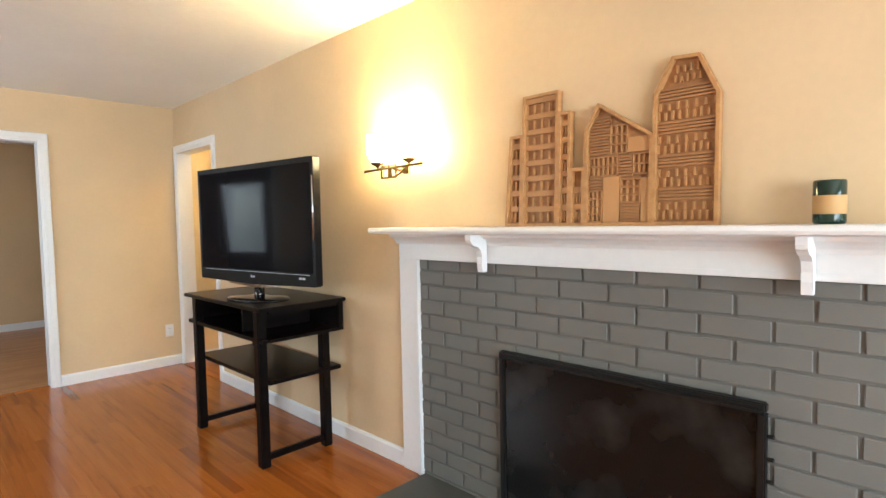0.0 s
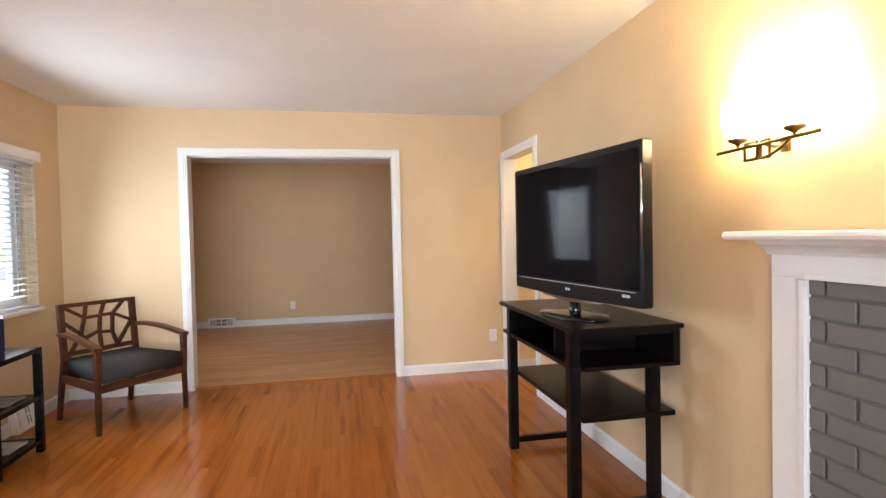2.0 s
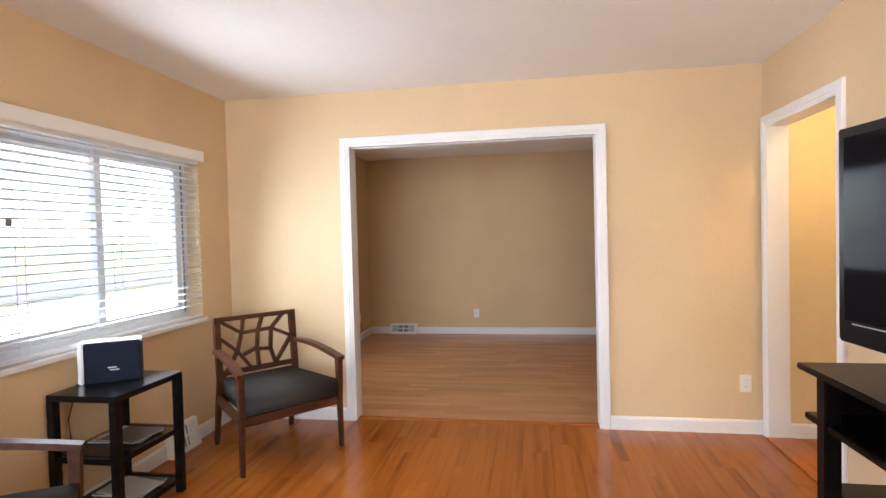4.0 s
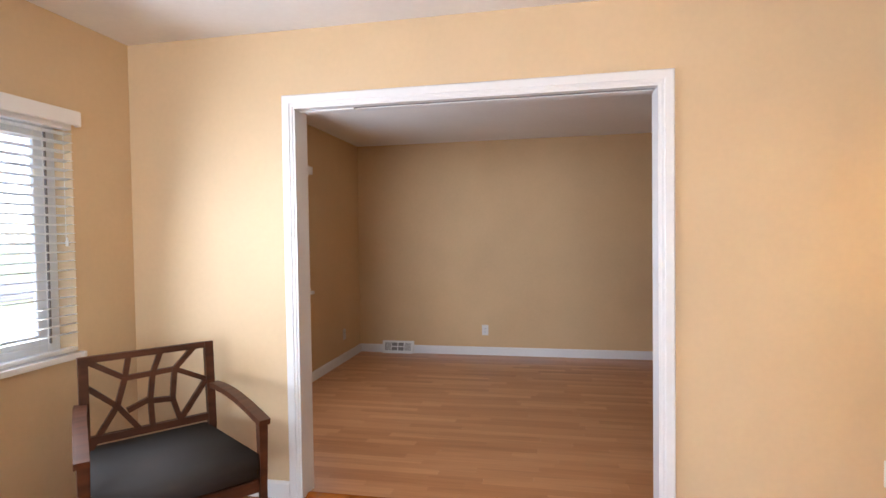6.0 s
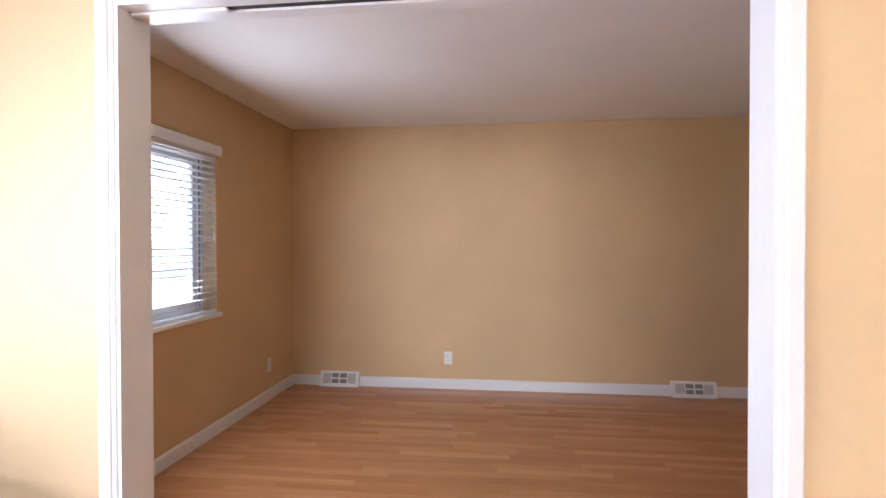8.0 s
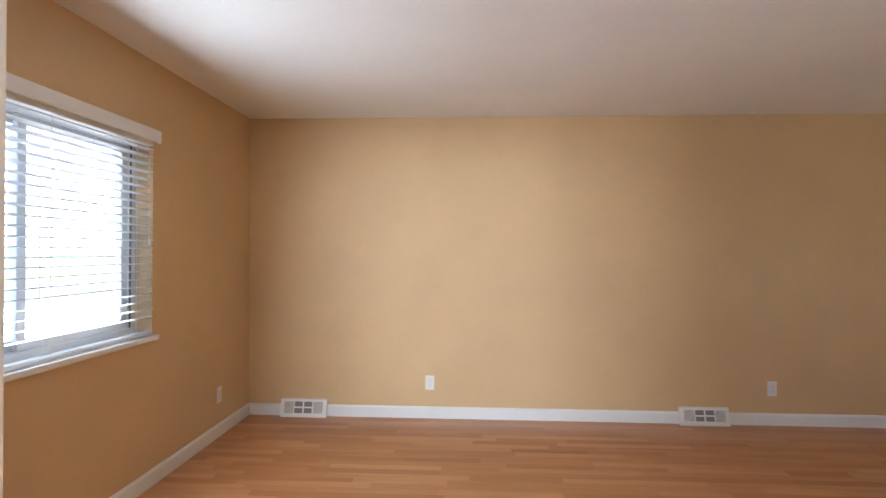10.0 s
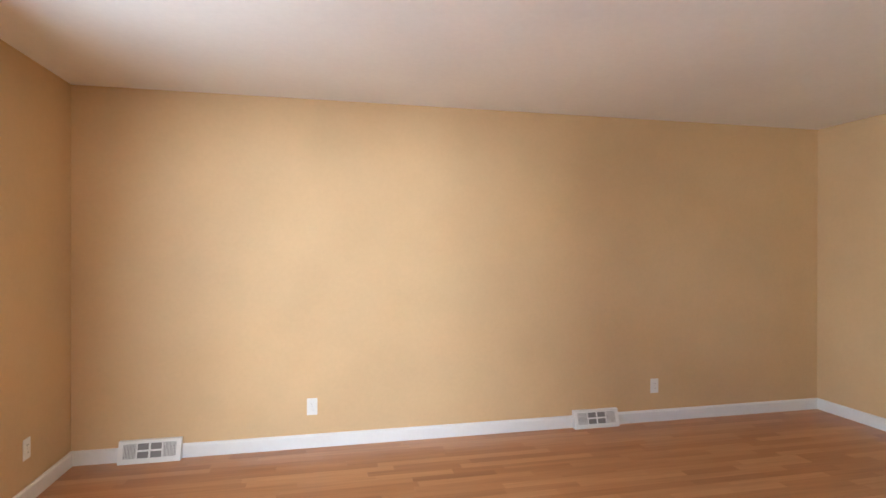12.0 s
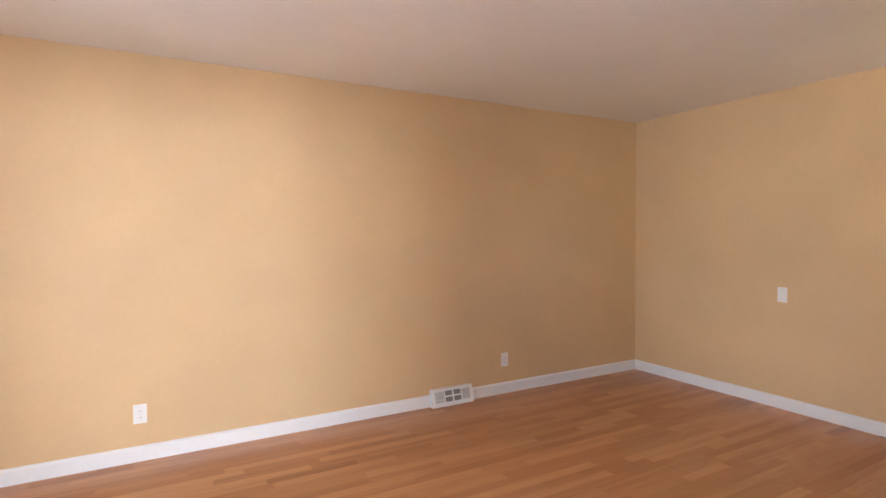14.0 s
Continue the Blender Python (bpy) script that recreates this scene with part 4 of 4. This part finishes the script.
def register(m, w, hgt, label):
    """Baseboard heat register: sloped face, louvred ends, four small windows between."""
    ob = thing("floor_register", m, label, "vent", "baseboard registers")
    dep = 0.062
    body = prism([(0, 0), (-dep, 0), (-dep, 0.018), (-0.030, hgt), (0, hgt)], lambda u, v, a: (a, u, v), -w / 2, w / 2)
    part("housing", soften(body, 0.003, 2, 20), VENT, ob)
    tilt = math.degrees(math.atan2(dep - 0.030, hgt - 0.018))
    face = pose(0, -dep, 0.018, -tilt, 0, 0)
    L = math.hypot(dep - 0.030, hgt - 0.018)
    def on_face(nm, x0, x1, z0, z1, d0, d1, mat):
        part(nm, box(x0, x1, d0, d1, z0, z1), mat, ob).matrix_basis = face
    e = w / 2 - 0.03
    z0, z1 = 0.016, L - 0.018
    # flat grey sheet painted for the shade in the openings behind the louvres
    on_face("recess", -e, e, z0, z1, -0.0012, 0.001, GRILLE)
    n = 9
    for s in (-1, 1):
        for i in range(n):
            x = s * (e - 0.004 - i * 0.0085)
            on_face("louvre", x - 0.0016, x + 0.0016, z0, z1, -0.0045, -0.0013, VENT)
    ie = e - 0.085
    on_face("divider", -ie - 0.008, -ie, z0, z1, -0.0042, -0.0013, VENT)
    on_face("divider", ie, ie + 0.008, z0, z1, -0.0042, -0.0013, VENT)
    on_face("divider", -0.006, 0.006, z0, z1, -0.0042, -0.0013, VENT)
    zm = (z0 + z1) / 2
    for x0, x1 in ((-ie, -0.0065), (0.0065, ie)):
        on_face("crossbar", x0, x1, zm - 0.006, zm + 0.006, -0.0042, -0.0013, VENT)
    return ob


register(pose(-0.795, YB, 0), 0.375, 0.138, "white metal baseboard register with louvred ends")
register(pose(2.392, YB, 0), 0.375, 0.132, "white metal baseboard register with louvred ends")
register(pose(XL, 5.04, 0, 0, 0, 90), 0.285, 0.185, "white metal register below the window wall")

globe = thing("ceiling_light", pose(2.92, 4.7, H), "round lit glass ceiling light in the hall", "ceiling lamp")
part("base", lathe([(0.09, -0.02), (0.095, -0.012), (0.095, -0.0005)], 24), CHROME, globe, smooth=True)
part("globe", lathe([(0.02, -0.135), (0.07, -0.12), (0.10, -0.085), (0.10, -0.05), (0.085, -0.0205)], 24), GLOBE, globe, smooth=True)

# ---- floors ----
floor_l = tagged(link("floor", box(XL - 0.2, 3.30, YS - 0.1, YO + 0.06, -0.12, -0.010), GROOVE), label="orange oak strip floor", kind="structure")
floor_d = tagged(link("floor_dining", box(XLD - 0.2, XD + 0.12, YO + 0.06, YB + 0.1, -0.12, -0.010), GROOVE), label="brown laminate strip floor", kind="structure")

unit = bpy.data.meshes.new("strip")
bm = box(-0.5, 0.5, -0.5, 0.5, -1, 0)
bm.to_mesh(unit)
bm.free()
unit.materials.append(OAK)
unit_l = bpy.data.meshes.new("strip_laminate")
bm = box(-0.5, 0.5, -0.5, 0.5, -1, 0)
bm.to_mesh(unit_l)
bm.free()
unit_l.materials.append(LAM)


def strips(u0, u1, v0, v1, width, lens, seed):
    """Rows of strips with staggered ends: (u, v, width, length, drop)."""
    rng = random.Random(seed)
    out, u = [], u0
    while u < u1 - 0.002:
        w = min(width, u1 - u)
        v = v0 - rng.uniform(0, lens[1])
        while v < v1:
            ln = rng.uniform(*lens)
            a, b = max(v, v0), min(v + ln, v1)
            if b - a > 0.03:
                out.append((u + w / 2, (a + b) / 2, w - 0.0005, b - a - 0.0005, rng.uniform(0, 0.00015)))
            v += ln
        u += w
    return out


def lay(parent, pieces, swap, mesh, joined, near):
    verts, faces, count = [], [], 0
    for u, v, w, ln, drop in pieces:
        x, y, sx, sy = (v, u, ln, w) if swap else (u, v, w, ln)
        if near(x, y) and count < 300:
            ob = new("floor_strip", mesh)
            ob.parent = parent
            ob.matrix_basis = Matrix.Translation((x, y, -drop)) @ Matrix.Diagonal((sx, sy, 0.0095, 1))
            count += 1
            continue
        k = len(verts)
        for zz in (-0.0095, -drop):
            verts += [(x - sx / 2, y - sy / 2, zz), (x + sx / 2, y - sy / 2, zz), (x + sx / 2, y + sy / 2, zz), (x - sx / 2, y + sy / 2, zz)]
        faces += [(k + 4, k + 5, k + 6, k + 7), (k, k + 1, k + 5, k + 4), (k + 1, k + 2, k + 6, k + 5), (k + 2, k + 3, k + 7, k + 6), (k + 3, k, k + 4, k + 7)]
    me = bpy.data.meshes.new("floor_strips")
    me.from_pydata(verts, [], faces)
    me.materials.append(joined)
    ob = new("floor_strips", me)
    ob.parent = parent
    tagged(ob, kind="stuff")


lay(floor_l, strips(XL, XR + 0.11, YS, YO + 0.058, 0.057, (0.35, 1.5), 4), False, unit, OAK_J, lambda x, y: 2.9 < y and -0.9 < x < 2.3)
lay(floor_l, strips(XR + 0.13, 3.18, 3.4, YO - 0.05, 0.057, (0.4, 1.4), 5), False, unit, OAK_J, lambda x, y: False)
lay(floor_d, strips(YO + 0.062, YB, XLD, XD, 0.066, (0.3, 0.95), 6), True, unit_l, LAM_J, lambda x, y: 7.2 < y and -0.8 < x < 3.6)

# ---- painted bricks ----
rj = random.Random(21)
bricks = []
for k in range(5):
    bm = box(-0.006, 0.006, -0.1125, 0.1125, -0.034, 0.034, 0.0032, seg=1)
    for v in bm.verts:
        v.co += Vector((rj.uniform(-0.0006, 0.0006), rj.uniform(-0.0012, 0.0012), rj.uniform(-0.0009, 0.0009)))
    bmesh.ops.recalc_face_normals(bm, faces=bm.faces)
    me = bpy.data.meshes.new("brick")
    bm.to_mesh(me)
    bm.free()
    me.materials.append(GREY)
    bricks.append(me)
rng = random.Random(9)
CP, BP = 0.0752, 0.217
row = 0
z = FZ + 0.017
while z > 0.02:
    top, low = min(z, FZ - 0.002), max(z - CP + 0.0095, 0.014)
    y = FY1 + 0.0 - (0.062 if row % 2 == 0 else 0.170)
    ends = [(FY1 - 0.002, y + 0.0055)]
    while y > FY0 + 0.02:
        ends.append((y - 0.0055, max(y - BP + 0.0055, FY0 + 0.002)))
        y -= BP
    for b, a in ends:
        spans = [(a, b)]
        if top < PZ + 0.002:
            spans = [(s0, s1) for s0, s1 in ((a, min(b, PY0 + 0.02)), (max(a, PY1 - 0.02), b)) if s1 - s0 > 0.015]
        for s0, s1 in spans:
            ob = new("brick", bricks[rng.randrange(5)])
            ob.parent = fire
            dep = 0.0075 + rng.uniform(-0.0018, 0.0018)
            ob.matrix_basis = pose(XR - 0.0067 - dep / 2, (s0 + s1) / 2, (top + low) / 2, rng.uniform(-0.35, 0.35), 0, 0) @ Matrix.Diagonal((dep / 0.012, (s1 - s0) / 0.225, (top - low) / 0.068, 1))
    z -= CP
    row += 1
